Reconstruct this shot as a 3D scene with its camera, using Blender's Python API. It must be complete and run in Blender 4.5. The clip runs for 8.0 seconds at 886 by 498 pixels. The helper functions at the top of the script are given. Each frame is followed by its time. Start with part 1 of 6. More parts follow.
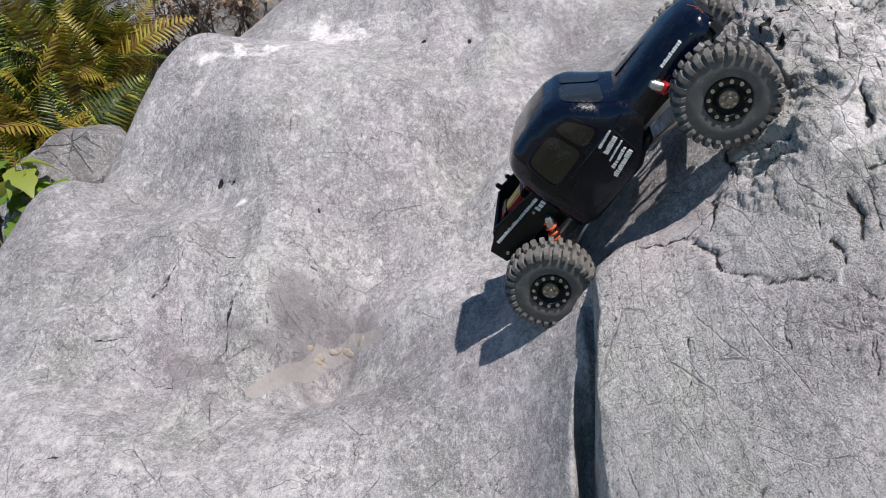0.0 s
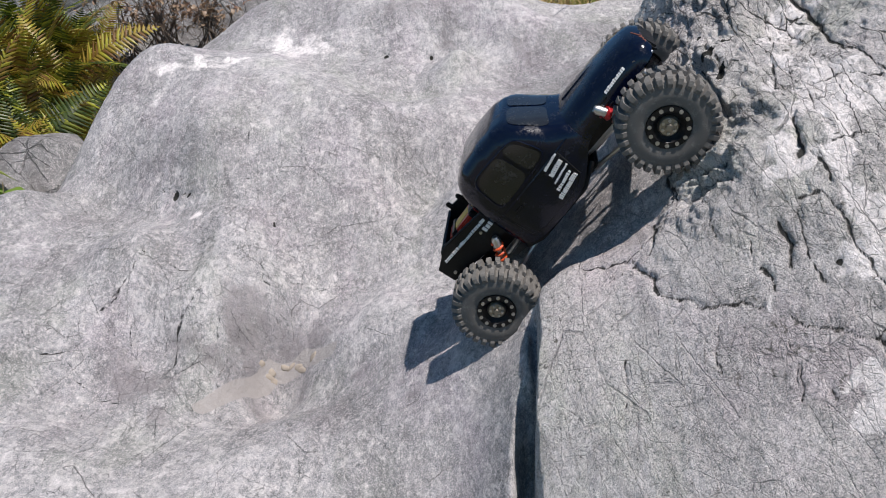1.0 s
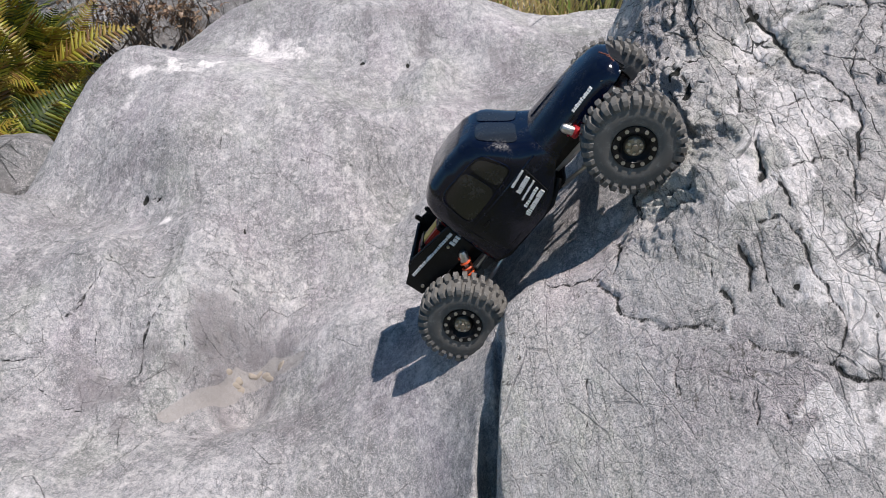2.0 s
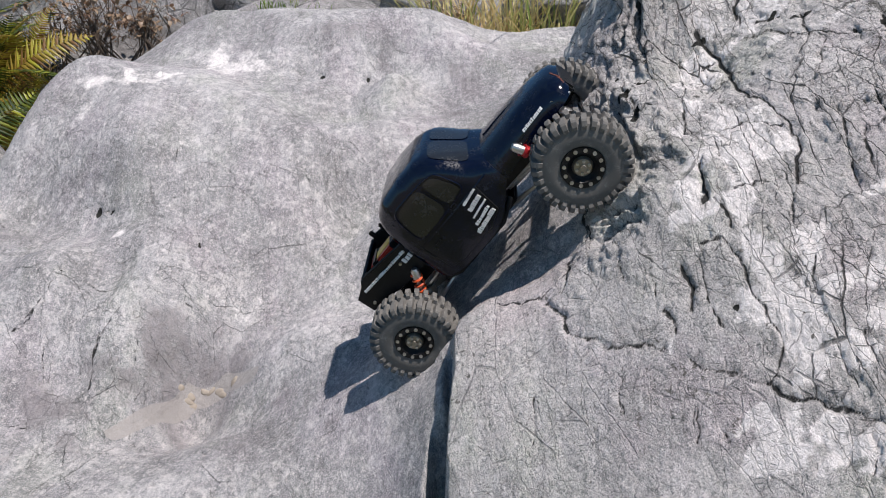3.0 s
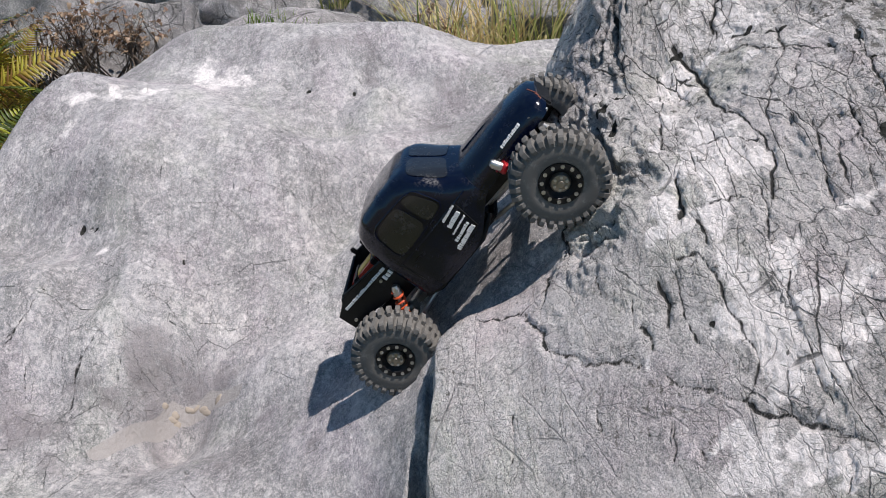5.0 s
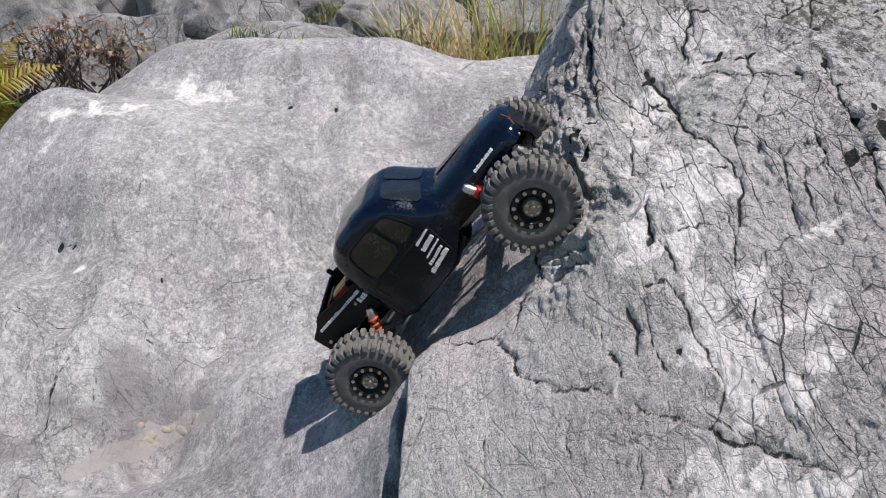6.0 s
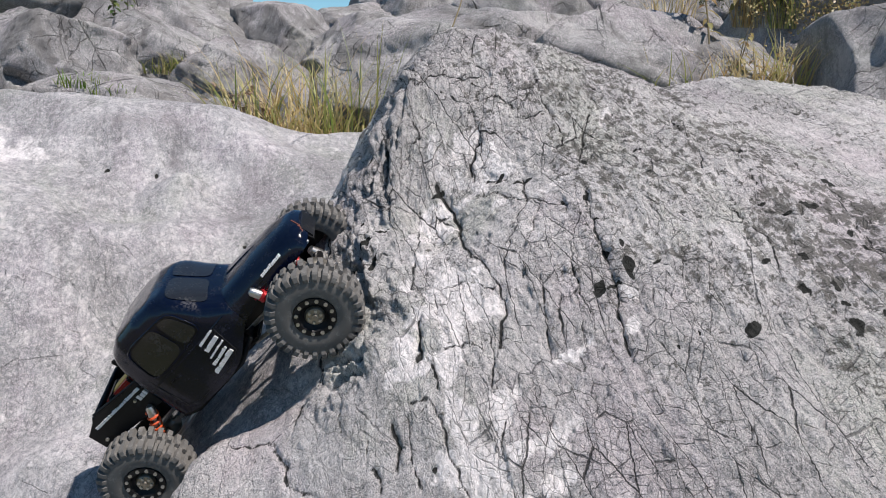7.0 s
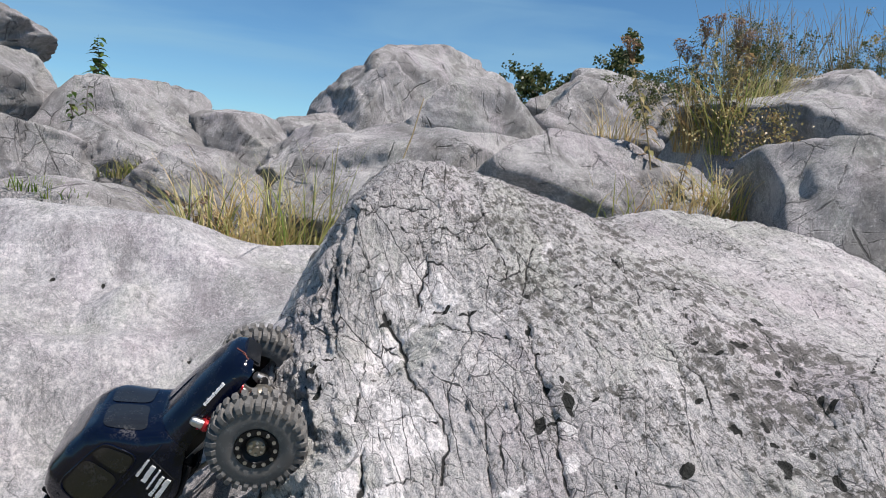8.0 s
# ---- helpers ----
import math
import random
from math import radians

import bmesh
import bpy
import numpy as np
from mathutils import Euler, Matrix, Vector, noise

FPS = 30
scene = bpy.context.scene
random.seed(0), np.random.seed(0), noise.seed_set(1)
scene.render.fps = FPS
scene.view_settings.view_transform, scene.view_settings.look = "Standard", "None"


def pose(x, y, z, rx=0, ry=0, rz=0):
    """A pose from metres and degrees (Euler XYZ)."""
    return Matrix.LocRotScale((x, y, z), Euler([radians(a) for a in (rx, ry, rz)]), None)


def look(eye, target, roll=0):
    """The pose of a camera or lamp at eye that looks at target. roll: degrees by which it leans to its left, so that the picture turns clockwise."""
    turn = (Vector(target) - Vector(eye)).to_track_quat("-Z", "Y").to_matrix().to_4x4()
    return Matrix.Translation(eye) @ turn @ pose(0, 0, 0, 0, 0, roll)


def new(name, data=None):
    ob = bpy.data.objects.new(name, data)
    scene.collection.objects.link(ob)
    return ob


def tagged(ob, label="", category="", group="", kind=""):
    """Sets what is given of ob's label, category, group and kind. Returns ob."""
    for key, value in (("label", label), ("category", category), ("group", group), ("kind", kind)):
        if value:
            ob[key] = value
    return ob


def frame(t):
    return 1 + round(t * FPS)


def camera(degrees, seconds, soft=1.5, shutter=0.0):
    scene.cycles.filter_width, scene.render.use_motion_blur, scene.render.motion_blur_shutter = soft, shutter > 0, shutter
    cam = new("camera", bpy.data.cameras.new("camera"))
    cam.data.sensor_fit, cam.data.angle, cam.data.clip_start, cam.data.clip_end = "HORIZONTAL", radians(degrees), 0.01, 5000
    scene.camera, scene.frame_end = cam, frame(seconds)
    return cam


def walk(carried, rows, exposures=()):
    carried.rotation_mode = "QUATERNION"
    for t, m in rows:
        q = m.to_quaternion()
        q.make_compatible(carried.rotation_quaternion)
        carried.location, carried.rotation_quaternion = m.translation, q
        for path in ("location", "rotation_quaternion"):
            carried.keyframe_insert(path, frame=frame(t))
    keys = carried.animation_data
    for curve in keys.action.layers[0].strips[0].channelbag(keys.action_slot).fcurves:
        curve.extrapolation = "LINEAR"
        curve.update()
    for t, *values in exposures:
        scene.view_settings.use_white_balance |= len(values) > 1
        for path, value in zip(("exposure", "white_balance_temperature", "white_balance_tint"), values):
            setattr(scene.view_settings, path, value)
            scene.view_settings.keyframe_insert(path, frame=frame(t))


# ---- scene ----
# The camera, held in the hand, low before the outcrop.
cam = camera(57.9, 8.0, soft=1.0)
PATH = [
    (0, 0.0084, 0.0263, 0.9903, 70.05, 6.12, 0.32),
    (0.5, 0.0245, 0.0242, 0.9921, 70.90, 6.41, 0.37),
    (1, 0.0431, 0.0239, 0.9998, 70.69, 4.60, -1.32),
    (2.5, 0.0696, 0.0301, 1.0193, 70.96, 2.69, -2.90),
    (3, 0.0818, 0.0269, 1.0223, 71.48, 2.08, -4.55),
    (3.5, 0.0871, 0.0298, 1.0261, 71.85, 2.08, -4.91),
    (4, 0.0953, 0.0296, 1.0295, 72.06, 2.46, -4.98),
    (5.3, 0.1054, 0.0306, 1.0298, 72.24, 2.56, -5.13),
    (5.5, 0.1076, 0.0305, 1.0327, 72.65, 2.38, -5.64),
    (6, 0.1237, 0.0309, 1.0486, 72.75, 2.19, -5.83),
    (6.3, 0.1491, 0.0241, 1.0677, 73.02, 0.88, -6.57),
    (6.4, 0.1576, 0.0188, 1.0749, 73.36, 0.06, -8.27),
    (6.5, 0.1752, 0.0225, 1.0818, 73.72, -0.68, -10.03),
    (6.7, 0.1968, 0.0156, 1.1051, 73.93, -1.78, -12.47),
    (7, 0.2075, 0.0068, 1.1292, 76.40, -3.08, -15.29),
    (7.5, 0.2090, -0.0055, 1.1647, 82.49, -4.78, -18.32),
    (8, 0.2056, -0.0128, 1.1738, 83.95, -5.01, -18.48),
]
walk(cam, [(t, pose(x, y, z, rx, ry, rz)) for t, x, y, z, rx, ry, rz in PATH], [(0.0, 0.04), (6.0, 0.04), (7.0, 0.06), (7.5, 0.13), (8.0, 0.15)])

# ---- light ----
SUN = Vector((0.30, -0.29, 0.908)).normalized()
world = bpy.data.worlds.new("sky")
scene.world = world
world.use_nodes = True
wt = world.node_tree
sky = wt.nodes.new("ShaderNodeTexSky")
sky.sky_type, sky.sun_disc = "NISHITA", False
sky.sun_elevation = math.asin(SUN.z)
sky.sun_rotation = math.atan2(SUN.x, SUN.y)
sky.altitude, sky.air_density, sky.dust_density, sky.ozone_density = 1500.0, 0.8, 0.0, 1.0
# thin streaks of high cloud
where = wt.nodes.new("ShaderNodeTexCoord")
spread = wt.nodes.new("ShaderNodeMapping")
spread.inputs["Scale"].default_value = (1.3, 1.3, 9.0)
wt.links.new(where.outputs["Generated"], spread.inputs["Vector"])
wisps = wt.nodes.new("ShaderNodeTexNoise")
wisps.inputs["Scale"].default_value, wisps.inputs["Detail"].default_value, wisps.inputs["Distortion"].default_value = 1.6, 6.0, 0.6
wt.links.new(spread.outputs[0], wisps.inputs["Vector"])
thin = wt.nodes.new("ShaderNodeMapRange")
thin.inputs["From Min"].default_value, thin.inputs["From Max"].default_value, thin.inputs["To Max"].default_value = 0.44, 0.72, 0.55
wt.links.new(wisps.outputs["Fac"], thin.inputs["Value"])
veil = wt.nodes.new("ShaderNodeMix")
veil.data_type = "RGBA"
wt.links.new(thin.outputs[0], veil.inputs[0])
wt.links.new(sky.outputs[0], veil.inputs[6])
veil.inputs[7].default_value = (5.0, 5.6, 6.2, 1)
blue = wt.nodes.new("ShaderNodeMix")
blue.data_type, blue.blend_type = "RGBA", "MULTIPLY"
blue.inputs[0].default_value = 1.0
blue.inputs[7].default_value = (0.67, 1.0, 1.15, 1)
wt.links.new(veil.outputs[2], blue.inputs[6])
wt.links.new(blue.outputs[2], wt.nodes["Background"].inputs[0])
wt.nodes["Background"].inputs[1].default_value = 0.090
sun = new("sun", bpy.data.lights.new("sun", "SUN"))
sun.data.energy, sun.data.angle, sun.data.color = 5.3, radians(0.53), (1.0, 0.928, 0.885)
sun.matrix_world = look(SUN * 50, (0, 0, 0))


# ---- numbers: smooth noise on arrays ----
def lattice(i, j, k, seed):
    h = (i * 374761393 + j * 668265263 + k * 2147483647 + seed * 1274126177) & 0xFFFFFFFF
    h = ((h ^ (h >> 13)) * 1274126177) & 0xFFFFFFFF
    h = ((h ^ (h >> 16)) * 2246822519) & 0xFFFFFFFF
    return ((h ^ (h >> 15)) & 0xFFFFFF) / float(0xFFFFFF)


def value_noise(p, seed=0):
    """Smooth noise from 0 to 1 at the points p (n, 3)."""
    b = np.floor(p).astype(np.int64)
    f = p - b
    f = f * f * f * (f * (f * 6 - 15) + 10)
    out = 0
    for di in (0, 1):
        for dj in (0, 1):
            for dk in (0, 1):
                w = (f[:, 0] if di else 1 - f[:, 0]) * (f[:, 1] if dj else 1 - f[:, 1]) * (f[:, 2] if dk else 1 - f[:, 2])
                out = out + w * lattice(b[:, 0] + di, b[:, 1] + dj, b[:, 2] + dk, seed)
    return out


def fbm(p, octaves=4, seed=0, gain=0.5):
    """Layered noise about 0, from -1 to 1."""
    total, amp, norm = 0, 1.0, 0.0
    for o in range(octaves):
        total = total + amp * (value_noise(p * 2.03 ** o + 17.3 * o, seed + o) * 2 - 1)
        norm, amp = norm + amp, amp * gain
    return total / norm


def smooth(a, b, v):
    t = np.clip((v - a) / (b - a), 0, 1)
    return t * t * (3 - 2 * t)


def line_distance(x, y, points):
    """Distance from (x, y) to a broken line in the plan."""
    best = np.full(x.shape, 9.0)
    for (ax, ay), (bx, by) in zip(points, points[1:]):
        dx, dy = bx - ax, by - ay
        s = np.clip(((x - ax) * dx + (y - ay) * dy) / (dx * dx + dy * dy), 0, 1)
        best = np.minimum(best, np.hypot(x - ax - s * dx, y - ay - s * dy))
    return best


# ---- materials ----
def material(name, base=(0.5, 0.5, 0.5), roughness=0.6, metallic=0.0, coat=0.0, specular=0.5):
    m = bpy.data.materials.new(name)
    m.use_nodes = True
    b = m.node_tree.nodes["Principled BSDF"]
    b.inputs["Base Color"].default_value = (*base, 1)
    b.inputs["Roughness"].default_value = roughness
    b.inputs["Metallic"].default_value = metallic
    b.inputs["Coat Weight"].default_value = coat
    b.inputs["Coat Roughness"].default_value = 0.06
    b.inputs["Specular IOR Level"].default_value = specular
    return m, m.node_tree, b


def plug(nt, socket, value):
    if isinstance(value, bpy.types.NodeSocket):
        nt.links.new(value, socket)
    elif isinstance(value, tuple) and len(socket.default_value) == 4:
        socket.default_value = (*value, 1)[:4]
    else:
        socket.default_value = value


def n_coords(nt):
    return nt.nodes.new("ShaderNodeTexCoord").outputs["Object"]


def n_map(nt, vec, scale=(1, 1, 1), turn=(0, 0, 0)):
    n = nt.nodes.new("ShaderNodeMapping")
    plug(nt, n.inputs["Vector"], vec)
    n.inputs["Scale"].default_value = scale
    n.inputs["Rotation"].default_value = [radians(a) for a in turn]
    return n.outputs[0]


def n_noise(nt, vec, scale, detail=4.0, rough=0.55, distort=0.0, colour=False):
    n = nt.nodes.new("ShaderNodeTexNoise")
    plug(nt, n.inputs["Vector"], vec)
    n.inputs["Scale"].default_value, n.inputs["Detail"].default_value = scale, detail
    n.inputs["Roughness"].default_value, n.inputs["Distortion"].default_value = rough, distort
    return n.outputs["Color" if colour else "Fac"]


def n_edges(nt, vec, scale, random_=1.0, flat=False):
    n = nt.nodes.new("ShaderNodeTexVoronoi")
    n.feature = "DISTANCE_TO_EDGE"
    n.voronoi_dimensions = "2D" if flat else "3D"
    plug(nt, n.inputs["Vector"], vec)
    n.inputs["Scale"].default_value, n.inputs["Randomness"].default_value = scale, random_
    return n.outputs["Distance"]


def n_cells(nt, vec, scale):
    n = nt.nodes.new("ShaderNodeTexVoronoi")
    n.voronoi_dimensions = "2D"
    plug(nt, n.inputs["Vector"], vec)
    n.inputs["Scale"].default_value = scale
    return n.outputs["Color"]


def n_math(nt, op, a, b=0.0, c=0.0):
    n = nt.nodes.new("ShaderNodeMath")
    n.operation = op
    for i, v in enumerate((a, b, c)):
        plug(nt, n.inputs[i], v)
    return n.outputs[0]


def n_step(nt, v, a, b, lo=0.0, hi=1.0):
    n = nt.nodes.new("ShaderNodeMapRange")
    n.interpolation_type = "SMOOTHSTEP"
    plug(nt, n.inputs["Value"], v)
    n.inputs["From Min"].default_value, n.inputs["From Max"].default_value = a, b
    n.inputs["To Min"].default_value, n.inputs["To Max"].default_value = lo, hi
    return n.outputs[0]


def n_mix(nt, fac, a, b, mode="MIX"):
    n = nt.nodes.new("ShaderNodeMix")
    n.data_type, n.blend_type = "RGBA", mode
    plug(nt, n.inputs["Factor"], fac)
    plug(nt, n.inputs[6], a)
    plug(nt, n.inputs[7], b)
    return n.outputs[2]


def n_shift(nt, vec, by, amount):
    """vec pushed about by the colour by."""
    n = nt.nodes.new("ShaderNodeVectorMath")
    n.operation = "MULTIPLY_ADD"
    plug(nt, n.inputs[0], by)
    n.inputs[1].default_value = (amount, amount, amount)
    plug(nt, n.inputs[2], vec)
    return n.outputs[0]


def n_bump(nt, height, distance, strength=1.0, normal=None):
    n = nt.nodes.new("ShaderNodeBump")
    n.inputs["Distance"].default_value, n.inputs["Strength"].default_value = distance, strength
    plug(nt, n.inputs["Height"], height)
    if normal is not None:
        plug(nt, n.inputs["Normal"], normal)
    return n.outputs[0]


def crack_net(nt, p, flat, scale, stretch, turn, width, where, lo, hi, weight):
    """Thin straight cracks along the borders of stretched blocks, in some places only."""
    edge = n_edges(nt, n_map(nt, n_map(nt, p, (1, 1, 1), turn), stretch), scale, 1.0, flat)
    line = n_step(nt, edge, width * 0.25, width, 1, 0)
    return n_math(nt, "MULTIPLY", line, n_step(nt, n_noise(nt, p, where, 5, 0.65), lo, hi, 0, weight))


def most(nt, *values):
    out = values[0]
    for v in values[1:]:
        out = n_math(nt, "MAXIMUM", out, v)
    return out


def rock_material(name, dark, light, nets, streak=(16.0, 1.8, 1.8), wash=0.5, relief=0.004, grain=(1.5, 0.75, 0.75), pale=(0.90, 0.85, 0.835), lichen_cover=0.0, marks=True, size=1.0, chips=0.0, white_edge=(0.14, 0.26, 0.0, 0.95), flecked=0.12, bend=0.010, bias=0.0001, stained=0.5):
    """Weathered rock: tones that run down the slope, grit, hairline cracks and, by the sheet's marks, white, silt, stain and black spots."""
    m, nt, b = material(name, light, 0.88, specular=0.25)
    p = n_coords(nt)
    broad = n_noise(nt, p, 2.6 * size, 4, 0.6)
    flow = n_noise(nt, n_map(nt, p, streak), 1.0, 6, 0.65, 0.5)
    mottle = n_noise(nt, n_map(nt, p, grain), 30.0 * size, 9, 0.78)
    grit = n_noise(nt, n_map(nt, p, grain), 150.0 * size, 5, 0.8)
    speck = n_noise(nt, p, 520.0 * size, 3, 0.8)
    tone = n_math(nt, "MULTIPLY_ADD", mottle, 0.75, n_math(nt, "MULTIPLY_ADD", broad, 0.65, n_math(nt, "MULTIPLY", flow, wash)))
    middle = 0.5 * (0.75 + 0.65 + wash)
    colour = n_mix(nt, n_step(nt, tone, middle - 0.24, middle + 0.24), dark, light)
    hue = n_noise(nt, n_map(nt, p, (1.4, 0.8, 0.8)), 4.0 * size, 5, 0.65)
    colour = n_mix(nt, n_step(nt, hue, 0.50, 0.64, 0, 0.7), colour, (1.04, 0.957, 1.015), "MULTIPLY")
    colour = n_mix(nt, n_step(nt, hue, 0.36, 0.48, 0.7, 0), colour, (0.97, 1.02, 0.92), "MULTIPLY")
    colour = n_mix(nt, n_step(nt, grit, 0.33, 0.50, 0.62, 0.0), colour, (0.11, 0.125, 0.125))
    colour = n_mix(nt, n_step(nt, grit, 0.51, 0.64, 0.0, 0.52), colour, (0.74, 0.68, 0.67))
    colour = n_mix(nt, n_step(nt, speck, 0.36, 0.50, 0.6, 0.0), colour, (0.09, 0.12, 0.12))
    colour = n_mix(nt, n_step(nt, speck, 0.52, 0.66, 0.0, 0.55), colour, (0.76, 0.72, 0.71))
    over = p
    if marks:
        lie = nt.nodes.new("ShaderNodeAttribute")
        lie.attribute_name = "lie"
        over = lie.outputs["Vector"]
    bent = n_shift(nt, over, n_noise(nt, p, 22.0 * size, 5, 0.65, 0.0, True), bend / size)
    bent = n_shift(nt, bent, n_noise(nt, p, 120.0 * size, 3, 0.7, 0.0, True), 0.004 / size)
    lines = most(nt, *[crack_net(nt, bent, marks, *net) for net in nets])
    if marks:
        amount = nt.nodes.new("ShaderNodeSeparateXYZ")
        nt.links.new(over, amount.inputs[0])
        lines = n_math(nt, "MULTIPLY", lines, amount.outputs[2])
    rough = n_math(nt, "MULTIPLY_ADD", mottle, 0.8, n_math(nt, "MULTIPLY_ADD", grit, 0.4, n_math(nt, "MULTIPLY", speck, 0.18)))
    if not marks:
        # dark water stains and weathering
        run = n_noise(nt, n_map(nt, p, (1.0, 1.0, 0.6)), 4.0, 10, 0.76, 0.5)
        colour = n_mix(nt, n_step(nt, run, 0.46, 0.60, 0.0, 0.85), colour, n_mix(nt, mottle, (0.09, 0.085, 0.082), (0.27, 0.258, 0.25)))
        colour = n_mix(nt, n_step(nt, run, 0.34, 0.44, 0.5, 0.0), colour, (0.60, 0.575, 0.56))
    if marks:
        at = nt.nodes.new("ShaderNodeAttribute")
        at.attribute_name = "marks"
        sep = nt.nodes.new("ShaderNodeSeparateColor")
        nt.links.new(at.outputs["Color"], sep.inputs[0])
        flecks = n_noise(nt, n_map(nt, p, grain), 44.0, 8, 0.72, 0.3)
        lumps = n_noise(nt, n_map(nt, p, (1.2, 0.8, 0.8)), 15.0, 3, 0.6, 0.5)
        ragged = n_math(nt, "MULTIPLY_ADD", flecks, 1.1, n_math(nt, "MULTIPLY_ADD", lumps, 0.9, -1.0))
        worn_pale = n_step(nt, n_math(nt, "MULTIPLY_ADD", broad, 0.35, flecks), 0.66, 0.82, 0.0, flecked)
        colour = n_mix(nt, worn_pale, colour, pale)
        block = nt.nodes.new("ShaderNodeSeparateColor")
        nt.links.new(n_cells(nt, n_map(nt, bent, (1.5, 0.8, 1)), 26.0), block.inputs[0])
        ragged = n_math(nt, "MULTIPLY_ADD", block.outputs[0], 0.26, n_math(nt, "ADD", ragged, -0.13))
        patchy = n_math(nt, "MULTIPLY_ADD", sep.outputs[0], 0.74, n_math(nt, "ADD", ragged, -0.12))
        white = n_step(nt, patchy, *white_edge)
        colour = n_mix(nt, white, colour, n_mix(nt, n_step(nt, grit, 0.35, 0.6), n_mix(nt, 0.5, pale, (0.40, 0.38, 0.38)), pale))
        # a coat of dark stain, and silt washed into the hollow
        stain = n_step(nt, n_math(nt, "MULTIPLY_ADD", ragged, 1.3, at.outputs["Alpha"]), 0.1, 1.1, 0.0, stained)
        colour = n_mix(nt, stain, colour, n_mix(nt, mottle, (0.10, 0.088, 0.092), (0.27, 0.248, 0.255)))
        silt = n_step(nt, n_math(nt, "MULTIPLY_ADD", ragged, 0.22, sep.outputs[2]), 0.42, 0.60, 0.0, 0.85)
        if lichen_cover:
            # black lichen: small crusts that gather in places
            crust = n_noise(nt, n_map(nt, p, (1.1, 0.9, 0.9)), 75.0, 7, 0.72, 0.3)
            crust = n_math(nt, "MULTIPLY_ADD", n_noise(nt, p, 9.0, 5, 0.65), 0.55, n_math(nt, "ADD", crust, -0.275))
            patch = n_step(nt, n_math(nt, "MULTIPLY_ADD", sep.outputs[2], 0.13, crust), 0.638, 0.685, 0.0, lichen_cover)
            colour = n_mix(nt, patch, colour, n_mix(nt, speck, (0.05, 0.046, 0.04), (0.17, 0.16, 0.14)))
        else:
            colour = n_mix(nt, silt, colour, n_mix(nt, speck, (0.33, 0.305, 0.29), (0.42, 0.392, 0.375)))
            lines = n_math(nt, "MULTIPLY", lines, n_math(nt, "SUBTRACT", 1.0, silt))
        far = nt.nodes.new("ShaderNodeAttribute")
        far.attribute_name = "crack"
        shaky = n_math(nt, "MULTIPLY_ADD", n_noise(nt, p, 30.0, 4, 0.6), 0.0035, n_math(nt, "ADD", far.outputs["Fac"], bias - 0.00175 - 0.00125))
        shaky = n_math(nt, "MULTIPLY_ADD", n_noise(nt, p, 190.0, 4, 0.75), 0.0025, shaky)
        split = n_step(nt, shaky, -0.0007, 0.0007, 0.97, 0)
        lines = n_math(nt, "MAXIMUM", lines, split)
        black = n_step(nt, n_math(nt, "MULTIPLY_ADD", ragged, 0.9, sep.outputs[1]), 0.46, 0.54)
    colour = n_mix(nt, n_math(nt, "MINIMUM", lines, 0.97), colour, (0.022, 0.022, 0.021))
    if marks:
        colour = n_mix(nt, black, colour, n_mix(nt, speck, (0.012, 0.012, 0.011), (0.05, 0.05, 0.045)))
    plug(nt, b.inputs["Base Color"], colour)
    height = n_math(nt, "MULTIPLY_ADD", lines, -0.8, rough)
    if chips:
        # small blocks that stand at different heights
        for scale, stretch, weight in ((26.0, (1.5, 0.8, 1), 0.9), (64.0, (1.4, 0.8, 1), 0.6), (140.0, (1.3, 0.9, 1), 0.35)):
            one = nt.nodes.new("ShaderNodeSeparateColor")
            nt.links.new(n_cells(nt, n_map(nt, bent, stretch), scale), one.inputs[0])
            height = n_math(nt, "MULTIPLY_ADD", one.outputs[1], weight * chips, height)
    plug(nt, b.inputs["Normal"], n_bump(nt, height, relief))
    return m


# nets of cracks: scale, stretch, turn, width, size of the places, their limits, strength
SLAB_NETS = [(9.0, (1.9, 0.55, 1), (0, 0, 6), 0.008, 7.0, 0.46, 0.55, 0.62), (21.0, (1.6, 0.6, 1), (0, 0, -12), 0.014, 9.0, 0.46, 0.56, 0.55), (40.0, (1.5, 0.7, 1), (0, 0, 14), 0.026, 9.0, 0.48, 0.58, 0.32), (64.0, (1.3, 0.7, 1), (0, 0, -8), 0.035, 9.0, 0.50, 0.62, 0.18), (13.0, (0.7, 1.3, 1), (0, 0, -10), 0.008, 10.0, 0.51, 0.59, 0.4)]
DOME_NETS = [(9.0, (2.5, 0.34, 1), (0, 0, 3), 0.014, 6.0, 0.40, 0.52, 0.9), (18.0, (2.1, 0.42, 1), (0, 0, 12), 0.022, 7.0, 0.42, 0.54, 0.7), (38.0, (1.6, 0.6, 1), (0, 0, -12), 0.034, 8.0, 0.43, 0.56, 0.55), (76.0, (1.3, 0.8, 1), (0, 0, 9), 0.055, 7.0, 0.44, 0.58, 0.45),
             (13.0, (0.6, 1.5, 1), (0, 0, -14), 0.012, 7.0, 0.48, 0.57, 0.6)]
FAR_NETS = [(1.1, (1.0, 1.0, 0.7), (0, 0, 0), 0.005, 6.0, 0.46, 0.56, 0.7), (2.6, (1.0, 1.0, 0.5), (0, 12, 30), 0.008, 6.0, 0.48, 0.58, 0.6), (7.0, (1.0, 1.0, 0.6), (0, -15, 10), 0.016, 7.0, 0.48, 0.58, 0.55), (18.0, (1.0, 1.0, 0.6), (0, 20, -10), 0.03, 7.0, 0.48, 0.58, 0.45)]
